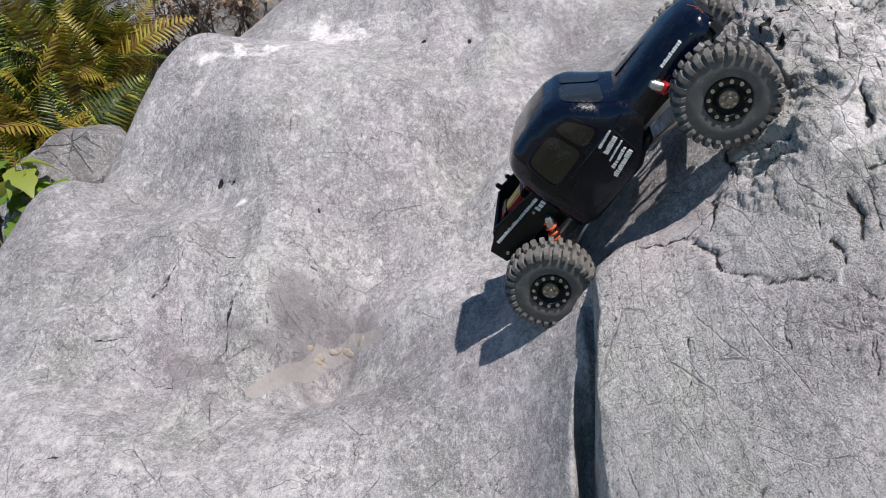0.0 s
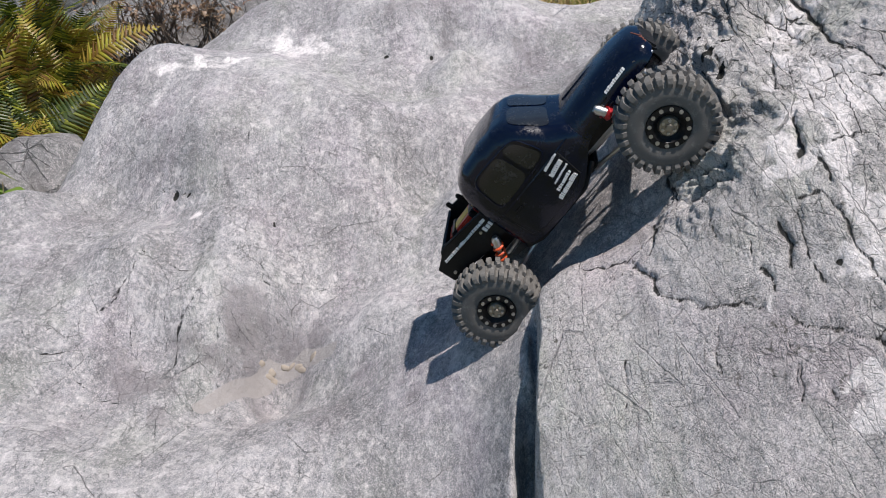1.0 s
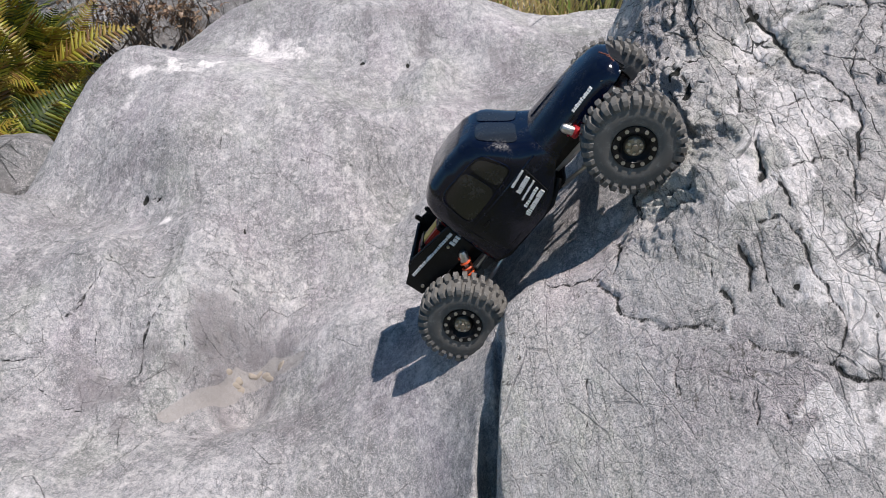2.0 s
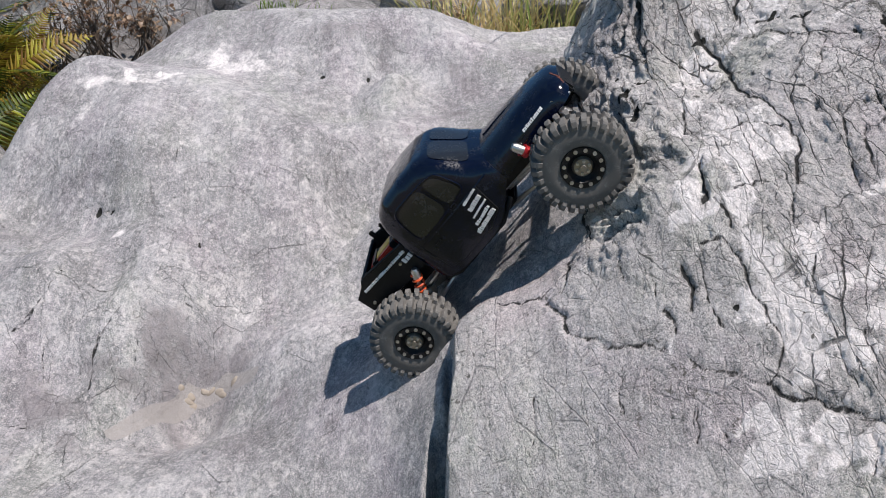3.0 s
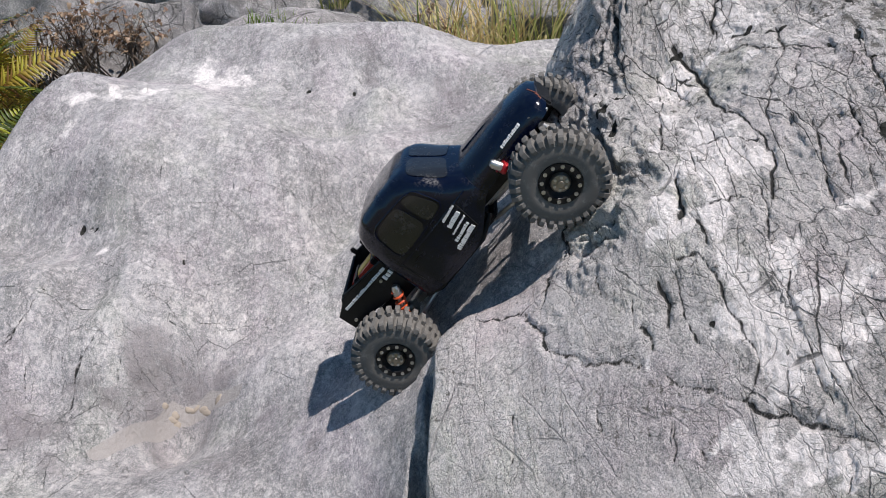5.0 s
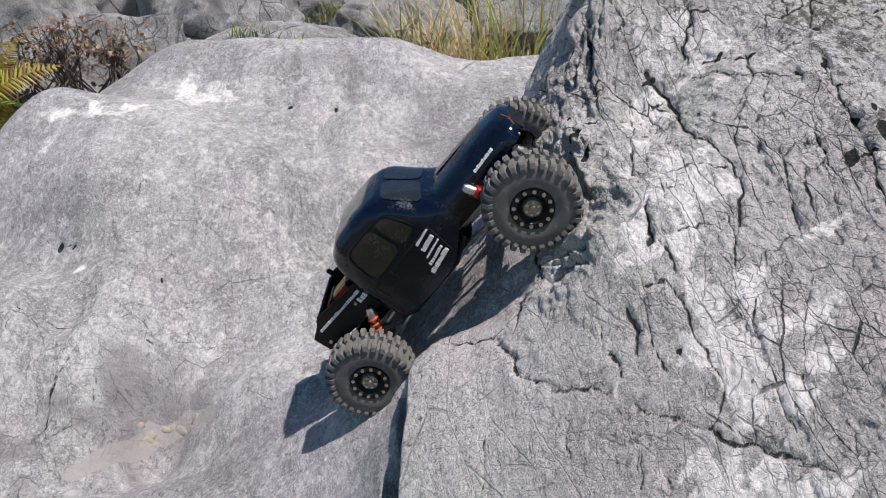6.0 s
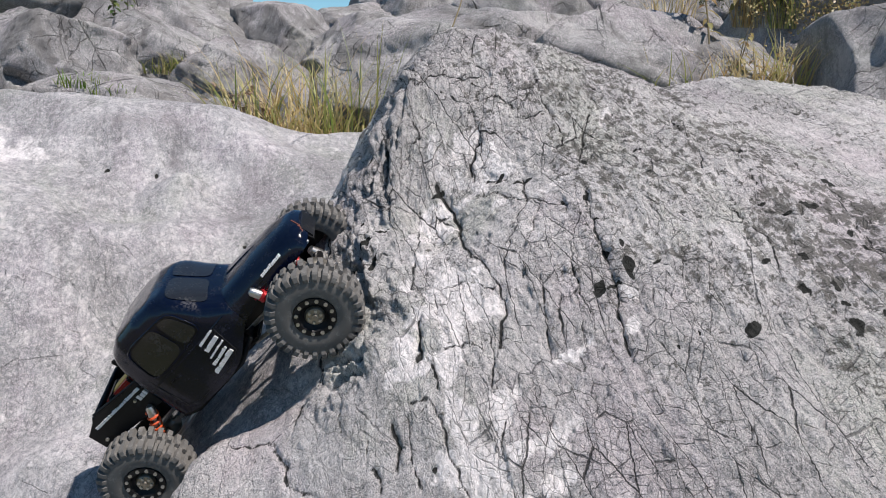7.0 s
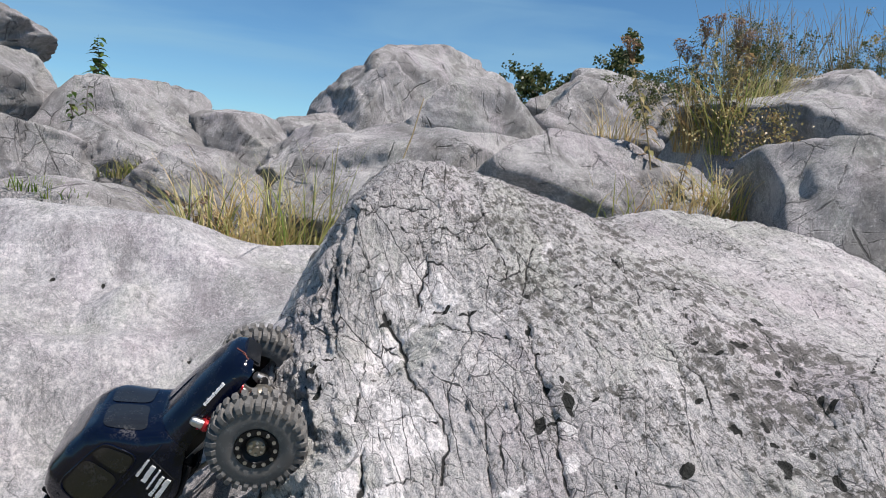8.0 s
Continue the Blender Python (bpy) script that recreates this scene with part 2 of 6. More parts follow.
SLAB = rock_material("smooth_grey_rock", (0.180, 0.174, 0.178), (0.452, 0.438, 0.449), SLAB_NETS, relief=0.006, grain=(1.25, 0.85, 0.85), chips=0.15, white_edge=(0.22, 0.72, 0.0, 0.88), flecked=0.32, bend=0.014, bias=-0.0001, stained=0.75)
DOME = rock_material("fractured_pale_rock", (0.36, 0.340, 0.334), (0.73, 0.690, 0.677), DOME_NETS, (22.0, 6.0, 6.0), 0.4, 0.008, (1.3, 0.85, 0.85), lichen_cover=0.8, chips=0.5, white_edge=(0.13, 0.30, 0.0, 0.93), flecked=0.25, bend=0.014)
FAR_ROCK = rock_material("weathered_grey_rock", (0.20, 0.191, 0.19), (0.43, 0.41, 0.406), FAR_NETS, (5.0, 5.0, 1.2), 0.4, 0.012, (1.0, 1.0, 0.8), marks=False, size=0.85)


def leaf_material(name, a, b_, c, gloss=0.45, thin=0.35):
    """Leaves that vary from piece to piece and let some light through."""
    m, nt, b = material(name, a, gloss)
    rnd = nt.nodes.new("ShaderNodeNewGeometry").outputs["Random Per Island"]
    per = nt.nodes.new("ShaderNodeObjectInfo").outputs["Random"]
    v = n_math(nt, "FRACT", n_math(nt, "ADD", rnd, per))
    colour = n_mix(nt, n_step(nt, v, 0.1, 0.6), a, b_)
    colour = n_mix(nt, n_step(nt, v, 0.65, 0.95), colour, c)
    veins = n_noise(nt, n_coords(nt), 60.0, 3)
    colour = n_mix(nt, n_step(nt, veins, 0.4, 0.7, 0.0, 0.35), colour, n_mix(nt, 0.5, colour, c))
    plug(nt, b.inputs["Base Color"], colour)
    b.inputs["Transmission Weight"].default_value = 0.0
    b.inputs["Subsurface Weight"].default_value = 0.0
    trans = nt.nodes.new("ShaderNodeBsdfTranslucent")
    plug(nt, trans.inputs["Color"], colour)
    mixer = nt.nodes.new("ShaderNodeMixShader")
    mixer.inputs[0].default_value = thin
    nt.links.new(b.outputs[0], mixer.inputs[1])
    nt.links.new(trans.outputs[0], mixer.inputs[2])
    nt.links.new(mixer.outputs[0], nt.nodes["Material Output"].inputs[0])
    return m


FERN = leaf_material("fern_green", (0.014, 0.032, 0.005), (0.045, 0.075, 0.009), (0.30, 0.31, 0.03), thin=0.2)
FERN_DRY = leaf_material("fern_yellowing", (0.34, 0.32, 0.03), (0.30, 0.21, 0.03), (0.16, 0.08, 0.02), thin=0.25)
LEAF = leaf_material("leaf_green", (0.05, 0.10, 0.02), (0.08, 0.15, 0.03), (0.14, 0.17, 0.04))
LIGHT_LEAF = leaf_material("broad_leaf_green", (0.12, 0.22, 0.03), (0.18, 0.28, 0.04), (0.30, 0.34, 0.06))
GRASS = leaf_material("grass_straw_green", (0.55, 0.46, 0.22), (0.42, 0.42, 0.14), (0.20, 0.28, 0.06))
STRAW = leaf_material("grass_straw", (0.66, 0.55, 0.31), (0.56, 0.43, 0.20), (0.42, 0.27, 0.11))
WEED = leaf_material("weed_leaf", (0.26, 0.25, 0.09), (0.42, 0.34, 0.15), (0.40, 0.26, 0.12))
BUSH = leaf_material("shrub_leaf", (0.05, 0.08, 0.028), (0.08, 0.105, 0.035), (0.14, 0.135, 0.055))
SEED = leaf_material("seed_head", (0.30, 0.20, 0.13), (0.36, 0.26, 0.17), (0.22, 0.13, 0.09))


def bark_material(name, a, b_):
    m, nt, b = material(name, a, 0.85)
    n = n_noise(nt, n_map(nt, n_coords(nt), (60, 60, 12)), 1.0, 4)
    plug(nt, b.inputs["Base Color"], n_mix(nt, n, a, b_))
    plug(nt, b.inputs["Normal"], n_bump(nt, n, 0.002))
    return m


TWIG = bark_material("twig_brown", (0.07, 0.05, 0.035), (0.17, 0.13, 0.10))
STEM = bark_material("dry_stem", (0.22, 0.17, 0.09), (0.34, 0.27, 0.15))


def ground_material():
    m, nt, b = material("dry_ground", (0.2, 0.17, 0.11), 0.95)
    p = n_coords(nt)
    n1, n2 = n_noise(nt, p, 0.6, 4), n_noise(nt, p, 18.0, 6, 0.7)
    c = n_mix(nt, n_step(nt, n2, 0.35, 0.65), (0.10, 0.085, 0.055), (0.27, 0.24, 0.17))
    c = n_mix(nt, n_step(nt, n1, 0.45, 0.6), c, n_mix(nt, n2, (0.06, 0.08, 0.03), (0.16, 0.15, 0.07)))
    plug(nt, b.inputs["Base Color"], c)
    plug(nt, b.inputs["Normal"], n_bump(nt, n2, 0.02))
    return m


GROUND = ground_material()


def worn(name, base, roughness, metallic=0.0, coat=0.0, dust=0.25, dust_colour=(0.33, 0.32, 0.31), scale=40.0, gloss=0.5):
    """A made surface with scuffs and a little dust."""
    m, nt, b = material(name, base, roughness, metallic, coat, gloss)
    p = n_coords(nt)
    n = n_noise(nt, p, scale, 6, 0.7)
    f = n_noise(nt, p, scale * 8, 3, 0.6)
    d = n_math(nt, "MULTIPLY", n_step(nt, n, 0.48, 0.75), n_step(nt, f, 0.35, 0.6))
    plug(nt, b.inputs["Base Color"], n_mix(nt, n_math(nt, "MULTIPLY", d, dust), base, dust_colour))
    plug(nt, b.inputs["Roughness"], n_math(nt, "MULTIPLY_ADD", d, 0.5, roughness))
    plug(nt, b.inputs["Normal"], n_bump(nt, f, 0.0002))
    return m


PAINT = worn("dark_blue_black_paint", (0.0012, 0.003, 0.013), 0.13, 0.0, 0.25, 0.03, gloss=0.32)
TRIM = worn("black_plastic", (0.006, 0.006, 0.007), 0.42, 0.0, 0.0, 0.06, gloss=0.3)
PANE = worn("smoked_window", (0.013, 0.013, 0.015), 0.18, 0.0, 0.5, 0.05)
RUBBER = worn("dusty_rubber", (0.135, 0.129, 0.121), 0.85, 0.0, 0.0, 0.8, (0.275, 0.263, 0.25), 90.0, 0.2)
STEEL = worn("worn_steel", (0.55, 0.54, 0.52), 0.35, 1.0, 0.0, 0.3)
BRONZE = worn("dirty_hub_metal", (0.32, 0.29, 0.24), 0.42, 0.9, 0.0, 0.4)
BRIGHT = worn("silver_bumper", (0.72, 0.72, 0.70), 0.4, 0.5, 0.0, 0.2)
RED = worn("red_anodised_metal", (0.45, 0.02, 0.025), 0.3, 0.4, 0.0, 0.15)
ORANGE = worn("orange_spring", (0.62, 0.085, 0.02), 0.4, 0.0, 0.0, 0.15)
PACK = worn("red_battery_wrap", (0.52, 0.035, 0.02), 0.3, 0.0, 0.3, 0.15)
YELLOW = worn("yellow_print", (0.70, 0.42, 0.03), 0.4, 0.0, 0.0, 0.1)
PRINT = worn("white_print", (0.75, 0.75, 0.74), 0.5, 0.0, 0.0, 0.2, (0.3, 0.3, 0.3))
SAND = worn("beige_pebble", (0.33, 0.285, 0.235), 0.9, 0.0, 0.0, 0.5, (0.48, 0.43, 0.37), 200.0, 0.2)
CARBON = worn("woven_black_sheet", (0.02, 0.02, 0.022), 0.35, 0.0, 0.3, 0.5, (0.3, 0.3, 0.3), 260.0)
COPPER = worn("wire_red_brown", (0.22, 0.07, 0.04), 0.4, 0.0, 0.0, 0.1)


# ---- meshes ----
def part(name, bm, mat, parent=None, label="", sharp=40):
    """Links a bmesh as one mesh object, under a thing or a part."""
    me = bpy.data.meshes.new(name)
    bm.normal_update()
    bm.to_mesh(me)
    bm.free()
    me.materials.append(mat)
    if len(me.polygons):
        me.polygons.foreach_set("use_smooth", np.ones(len(me.polygons), dtype=bool))
        me.set_sharp_from_angle(angle=radians(sharp))
    ob = new(name, me)
    ob.parent = parent
    if label:
        tagged(ob, label)
    return ob


def sheet_mesh(name, P, mat, marks=None, crack=None, lie=None, smooth_shade=True):
    """A mesh from a grid of points P (rows, columns, 3)."""
    r, c = P.shape[:2]
    me = bpy.data.meshes.new(name)
    idx = np.arange(r * c).reshape(r, c)
    quads = np.stack([idx[:-1, :-1], idx[:-1, 1:], idx[1:, 1:], idx[1:, :-1]], -1).reshape(-1, 4)
    me.vertices.add(r * c)
    me.vertices.foreach_set("co", P.reshape(-1).astype(np.float32))
    me.loops.add(quads.size)
    me.loops.foreach_set("vertex_index", quads.reshape(-1).astype(np.int32))
    me.polygons.add(len(quads))
    me.polygons.foreach_set("loop_start", np.arange(0, quads.size, 4, dtype=np.int32))
    me.polygons.foreach_set("use_smooth", np.full(len(quads), smooth_shade))
    if marks is not None:
        a = me.attributes.new("marks", "FLOAT_COLOR", "POINT")
        a.data.foreach_set("color", marks.reshape(-1).astype(np.float32))
    if crack is not None:
        a = me.attributes.new("crack", "FLOAT", "POINT")
        a.data.foreach_set("value", crack.reshape(-1).astype(np.float32))
    if lie is not None:
        a = me.attributes.new("lie", "FLOAT_VECTOR", "POINT")
        a.data.foreach_set("vector", lie.reshape(-1).astype(np.float32))
    me.update()
    me.materials.append(mat)
    return new(name, me)


def add_box(bm, size, at=(0, 0, 0), turn=(0, 0, 0), bevel=0.0):
    got = bmesh.ops.create_cube(bm, size=1.0)
    vs = got["verts"]
    m = pose(*at, *turn) @ Matrix.Diagonal((*size, 1))
    bmesh.ops.transform(bm, matrix=m, verts=vs)
    if bevel:
        es = list({e for v in vs for e in v.link_edges})
        bmesh.ops.bevel(bm, geom=es, offset=bevel, segments=2, affect="EDGES")
    return bm


def boxed(size, at=(0, 0, 0), turn=(0, 0, 0), bevel=0.0):
    return add_box(bmesh.new(), size, at, turn, bevel)


def add_rod(bm, points, radii, seg=8):
    """A tube along points, closed at both ends."""
    pts = [Vector(p) for p in points]
    if not isinstance(radii, (list, tuple)):
        radii = [radii] * len(pts)
    rings = []
    side = None
    for i, p in enumerate(pts):
        d = (pts[min(i + 1, len(pts) - 1)] - pts[max(i - 1, 0)]).normalized()
        if side is None:
            side = d.orthogonal().normalized()
        side = (side - d * side.dot(d)).normalized()
        other = d.cross(side)
        rings.append([bm.verts.new(p + radii[i] * (math.cos(a) * side + math.sin(a) * other)) for a in (2 * math.pi * k / seg for k in range(seg))])
    for a, b in zip(rings, rings[1:]):
        for k in range(seg):
            bm.faces.new((a[k], a[(k + 1) % seg], b[(k + 1) % seg], b[k]))
    bm.faces.new(rings[0][::-1])
    bm.faces.new(rings[-1])
    return bm


def rod(points, radii, seg=8):
    return add_rod(bmesh.new(), points, radii, seg)


def lathe(profile, seg=48, closed=True):
    """A ring turned about the y axis; profile: (radius, y)."""
    bm = bmesh.new()
    rings = [[bm.verts.new((r * math.cos(2 * math.pi * k / seg), y, r * math.sin(2 * math.pi * k / seg))) for r, y in profile] for k in range(seg)]
    n = len(profile)
    for k in range(seg):
        a, b = rings[k], rings[(k + 1) % seg]
        for i in range(n if closed else n - 1):
            j = (i + 1) % n
            bm.faces.new((a[i], a[j], b[j], b[i]))
    bmesh.ops.recalc_face_normals(bm, faces=bm.faces[:])
    return bm


# ---- the outcrop ----
# Rises and hollows: place in the plan, spread, height.
SLAB_BROAD = [
    (-0.019, 2.577, 0.891, 0.753), (-1.448, 0.467, 0.38, -0.154), (-1.427, 2.994, 0.363, -0.233), (-0.184, 0.53, 0.292, -0.169),
    (0.906, 0.669, 0.289, 0.368), (-0.459, 3.352, 0.267, -0.251), (0.813, 1.651, 0.251, 0.148), (0.985, 1.248, 0.249, 0.244),
    (-1.298, 2.154, 0.241, -0.233), (-0.815, 2.829, 0.232, 0.083), (-0.349, 0.716, 0.224, 0.06), (0.516, 1.126, 0.221, 0.477),
    (-0.76, 1.094, 0.216, 0.103), (0.349, 3.209, 0.214, -0.119), (0.91, 2.195, 0.21, 0.077), (-0.159, 1.465, 0.202, -0.187),
    (-1.519, 1.115, 0.201, -0.23), (0.935, 2.865, 0.191, 0.107), (-1.382, 1.524, 0.173, -0.221), (0.395, 0.73, 0.159, 0.14),
    (-0.511, 2.954, 0.158, 0.133), (0.746, 2.586, 0.144, 0.104), (-1.407, 1.827, 0.139, -0.145),
]
SLAB_MIDDLE = [
    (0.505, 1.92, 0.136, 0.065), (0.308, 2.093, 0.134, -0.082), (0.29, 2.386, 0.131, 0.07), (-0.919, 1.486, 0.129, 0.113),
    (-0.684, 2.181, 0.124, 0.138), (0.109, 2.22, 0.12, -0.193), (0.108, 1.21, 0.12, 0.007), (0.446, 1.521, 0.117, 0.183),
    (0.246, 1.796, 0.116, -0.103), (-0.438, 2.709, 0.115, 0.051), (-0.34, 2.419, 0.113, -0.076), (0.587, 1.163, 0.113, -0.136),
    (-0.058, 2.062, 0.111, -0.108), (-0.521, 1.94, 0.108, 0.07), (-0.87, 2.062, 0.107, 0.146), (-0.463, 1.148, 0.105, -0.061),
    (0.307, 1.365, 0.099, 0.038), (-0.422, 1.487, 0.099, 0.141), (-0.112, 1.352, 0.097, 0.101), (-0.908, 1.716, 0.096, 0.12),
    (0.162, 0.912, 0.093, 0.118), (0.379, 2.437, 0.091, -0.07), (-0.801, 2.397, 0.09, 0.045),
]
SLAB_SMALL = [
    (-0.228, 2.224, 0.086, -0.072), (-0.925, 2.092, 0.083, -0.161), (-0.611, 1.229, 0.08, -0.075), (-0.238, 2.623, 0.077, 0.027),
    (-0.163, 1.285, 0.077, -0.074), (0.044, 1.723, 0.074, -0.185), (-0.536, 1.724, 0.074, -0.056), (-0.342, 1.273, 0.072, -0.077),
    (0.12, 1.462, 0.069, -0.023), (-0.988, 1.943, 0.065, -0.071), (0.059, 1.144, 0.064, 0.029), (-0.706, 1.28, 0.063, 0.037),
    (0.291, 1.776, 0.061, 0.039), (-0.477, 1.514, 0.06, -0.127), (-0.118, 2.322, 0.06, -0.072), (0.11, 2.183, 0.06, 0.132),
    (-0.305, 1.386, 0.06, -0.136), (-0.707, 1.789, 0.06, -0.054), (-0.498, 1.363, 0.06, -0.08), (0.074, 1.694, 0.06, 0.13),
    (-0.473, 1.801, 0.06, 0.055), (-0.554, 1.52, 0.06, 0.062), (0.051, 0.924, 0.06, -0.045),
]
DOME_BROAD = [
    (0.912, 1.218, 0.549, 1.189), (1.408, 0.359, 0.391, 0.376), (1.886, 1.536, 0.359, 0.653), (0.81, 2.132, 0.326, 0.296),
    (-0.026, 0.287, 0.322, -0.292), (1.853, 0.875, 0.313, 0.227), (1.568, 0.104, 0.31, -0.14), (1.349, 2.092, 0.269, 0.269),
    (1.904, 2.266, 0.261, 0.261), (1.041, 0.254, 0.243, 0.085), (0.592, 0.352, 0.234, 0.327), (1.84, 1.531, 0.224, -0.153),
    (0.583, 0.283, 0.208, -0.194), (0.228, 0.421, 0.189, 0.179), (0.41, 1.892, 0.187, 0.143), (0.971, 1.122, 0.171, -0.137),
    (0.111, 1.597, 0.164, -0.114), (0.692, 1.82, 0.163, 0.104), (0.044, 1.324, 0.15, -0.208), (0.264, 0.733, 0.143, 0.106),
    (0.889, 0.805, 0.142, -0.042), (0.557, 1.133, 0.141, 0.027), (0.762, 1.342, 0.136, 0.098), (1.384, 1.693, 0.135, 0.07),
]
DOME_SMALL = [
    (0.969, 1.402, 0.134, -0.064), (1.226, 1.531, 0.132, 0.06), (1.558, 1.249, 0.132, 0.066), (1.15, 1.242, 0.13, -0.055),
    (0.575, 1.653, 0.128, 0.173), (1.182, 0.973, 0.125, -0.075), (0.092, 0.95, 0.113, 0.203), (1.16, 1.795, 0.107, 0.057),
    (0.518, 1.407, 0.105, 0.166), (0.719, 1.099, 0.102, -0.058), (1.413, 1.402, 0.101, 0.036), (0.793, 1.322, 0.096, -0.063),
    (0.392, 0.902, 0.083, 0.084), (-0.074, 1.034, 0.072, -1.133), (0.299, 1.19, 0.069, 0.201), (-0.061, 0.871, 0.066, -0.745),
    (0.205, 1.099, 0.065, 0.093), (0.469, 1.247, 0.062, 0.122), (0.346, 1.55, 0.062, -0.095), (0.445, 1.074, 0.06, 0.095),
    (1.009, 0.677, 0.06, 0.048), (0.254, 1.152, 0.06, -0.234), (0.496, 1.077, 0.06, -0.074), (0.467, 0.754, 0.06, 0.03),
]


def swell(x, y, base, *lists):
    z = np.full(x.shape, base)
    for rises in lists:
        for cx, cy, s, h in rises:
            z = z + h * np.exp(-((x - cx) ** 2 + (y - cy) ** 2) / (2 * s * s))
    return z


def ground_height(x, y):
    r = np.hypot(x, y)
    z = 0.08 + 0.62 * smooth(0.9, 2.9, y + 0.25 * x) - 0.45 * smooth(0.5, 0.0, np.hypot((x - 0.3) / 2.2, (y - 1.3) / 1.9) - 0.72)
    return z + 0.25 * smooth(2.5, 7, x) * smooth(1.0, 4, y) - 0.3 * smooth(20, 200, r)


def sunk(x, y, z, x0, x1, y0, y1, seed):
    """The sheet's rim, outside the box, bent down in uneven steps until it lies under the ground."""
    q = np.stack([x, y, np.zeros_like(x)], -1).reshape(-1, 3)
    d = np.hypot(np.maximum(np.maximum(x0 - x, x - x1), 0), np.maximum(np.maximum(y0 - y, y - y1), 0))
    d = d * (1 + 0.9 * fbm(q * 1.3, 2, seed + 5).reshape(x.shape) + 0.4 * fbm(q * 4.0, 4, seed).reshape(x.shape))
    low = np.minimum(ground_height(x, y) - 0.22, z)
    return z + (low - z) * (0.35 * smooth(0.0, 0.30, d) + 0.65 * smooth(0.12, 0.52, d))


def slab_height(x, y):
    return swell(x, y, 0.2, SLAB_BROAD, SLAB_MIDDLE, SLAB_SMALL)


def dome_height(x, y):
    return swell(x, y, 0.0, DOME_BROAD, DOME_SMALL)


def ticks(a, b, c, d, fine, coarse):
    """Places from a to d: fine steps between b and c, coarse ones outside."""
    return np.concatenate([np.arange(a, b, coarse), np.arange(b, c, fine), np.arange(c, d, coarse)])


def with_normals(x, y, z):
    dzy, dzx = np.gradient(z, y[:, 0], x[0])
    n = np.stack([-dzx, -dzy, np.ones_like(z)], -1)
    return np.stack([x, y, z], -1), n / np.linalg.norm(n, axis=-1, keepdims=True)


def along(x, y, z, amount):
    """Places on the sheet, across and down the slope, and how much it is cracked there."""
    return np.stack([x + 0.3 * z, y + 0.8 * z, amount], -1)


def spots(x, y, places, wobble, merge=False):
    """1 inside the round places (x, y, radius), 0 outside, soft and uneven at the rim; merged, they run into one another."""
    out = np.zeros_like(x)
    for k, (cx, cy, r) in enumerate(places):
        long_ = 1.0 + 0.5 * math.sin(7.3 * k)
        d = np.hypot((x - cx) * long_ + 0.5 * (y - cy) * math.sin(3.1 * k), (y - cy) / long_) / r
        one = smooth(2.0, 0.0, d * (1 + 0.4 * wobble))
        out = 1 - (1 - out) * (1 - 0.6 * one) if merge else np.maximum(out, one)
    return out


def nearest(x, y, lines):
    """Distance to the nearest crack's rim; lines: (half width, way)."""
    out = np.full(x.shape, 0.06)
    for w, pts in lines:
        out = np.minimum(out, line_distance(x, y, pts) - w)
    return out


def carve(x, y, lines, width, depth):
    """Depth of the grooves along the lines; wide cracks are deep ones."""
    out = np.zeros_like(x)
    for w, pts in lines:
        out = np.maximum(out, min(2.5 * depth, depth * w / 0.001) * np.exp(-(line_distance(x, y, pts) / (width + 1.2 * w)) ** 2))
    return out


SLAB_PITS = [(0.146, 2.262, 0.010), (-0.082, 2.289, 0.009), (0.044, 2.284, 0.007), (-0.549, 1.747, 0.006), (-0.515, 1.733, 0.004), (0.163, 2.217, 0.006), (0.396, 1.945, 0.006), (0.263, 1.906, 0.005), (-0.309, 1.625, 0.004), (-0.54, 1.50, 0.004)]
SLAB_WHITE = [(-0.33, 2.37, 0.075), (-0.28, 2.35, 0.05), (-0.388, 2.43, 0.05), (-0.53, 2.10, 0.045), (-0.593, 2.08, 0.03), (-0.502, 2.07, 0.03), (-0.465, 2.14, 0.04), (-0.629, 2.07, 0.012), (-0.623, 1.98, 0.014), (-0.474, 1.65, 0.016)]
SLAB_STAIN = [(-0.325, 1.444, 0.038), (-0.259, 1.457, 0.035), (-0.207, 1.453, 0.027), (-0.365, 1.405, 0.034), (-0.405, 1.347, 0.033), (-0.437, 1.362, 0.03), (-0.495, 1.283, 0.037), (-0.547, 1.316, 0.034), (-0.522, 1.239, 0.036), (-0.459, 1.208, 0.032), (-0.252, 1.417, 0.03), (-0.295, 1.437, 0.023), (-0.386, 1.325, 0.018), (-0.327, 1.311, 0.019), (-0.247, 1.366, 0.022), (-0.177, 1.157, 0.016), (-0.026, 1.114, 0.021), (-0.131, 1.278, 0.014), (-0.22, 1.24, 0.017), (0.25, 1.78, 0.05), (0.10, 2.33, 0.05), (0.30, 2.22, 0.06), (0.36, 1.96, 0.06), (-0.02, 2.42, 0.06), (0.22, 2.05, 0.05), (0.42, 2.42, 0.06)]
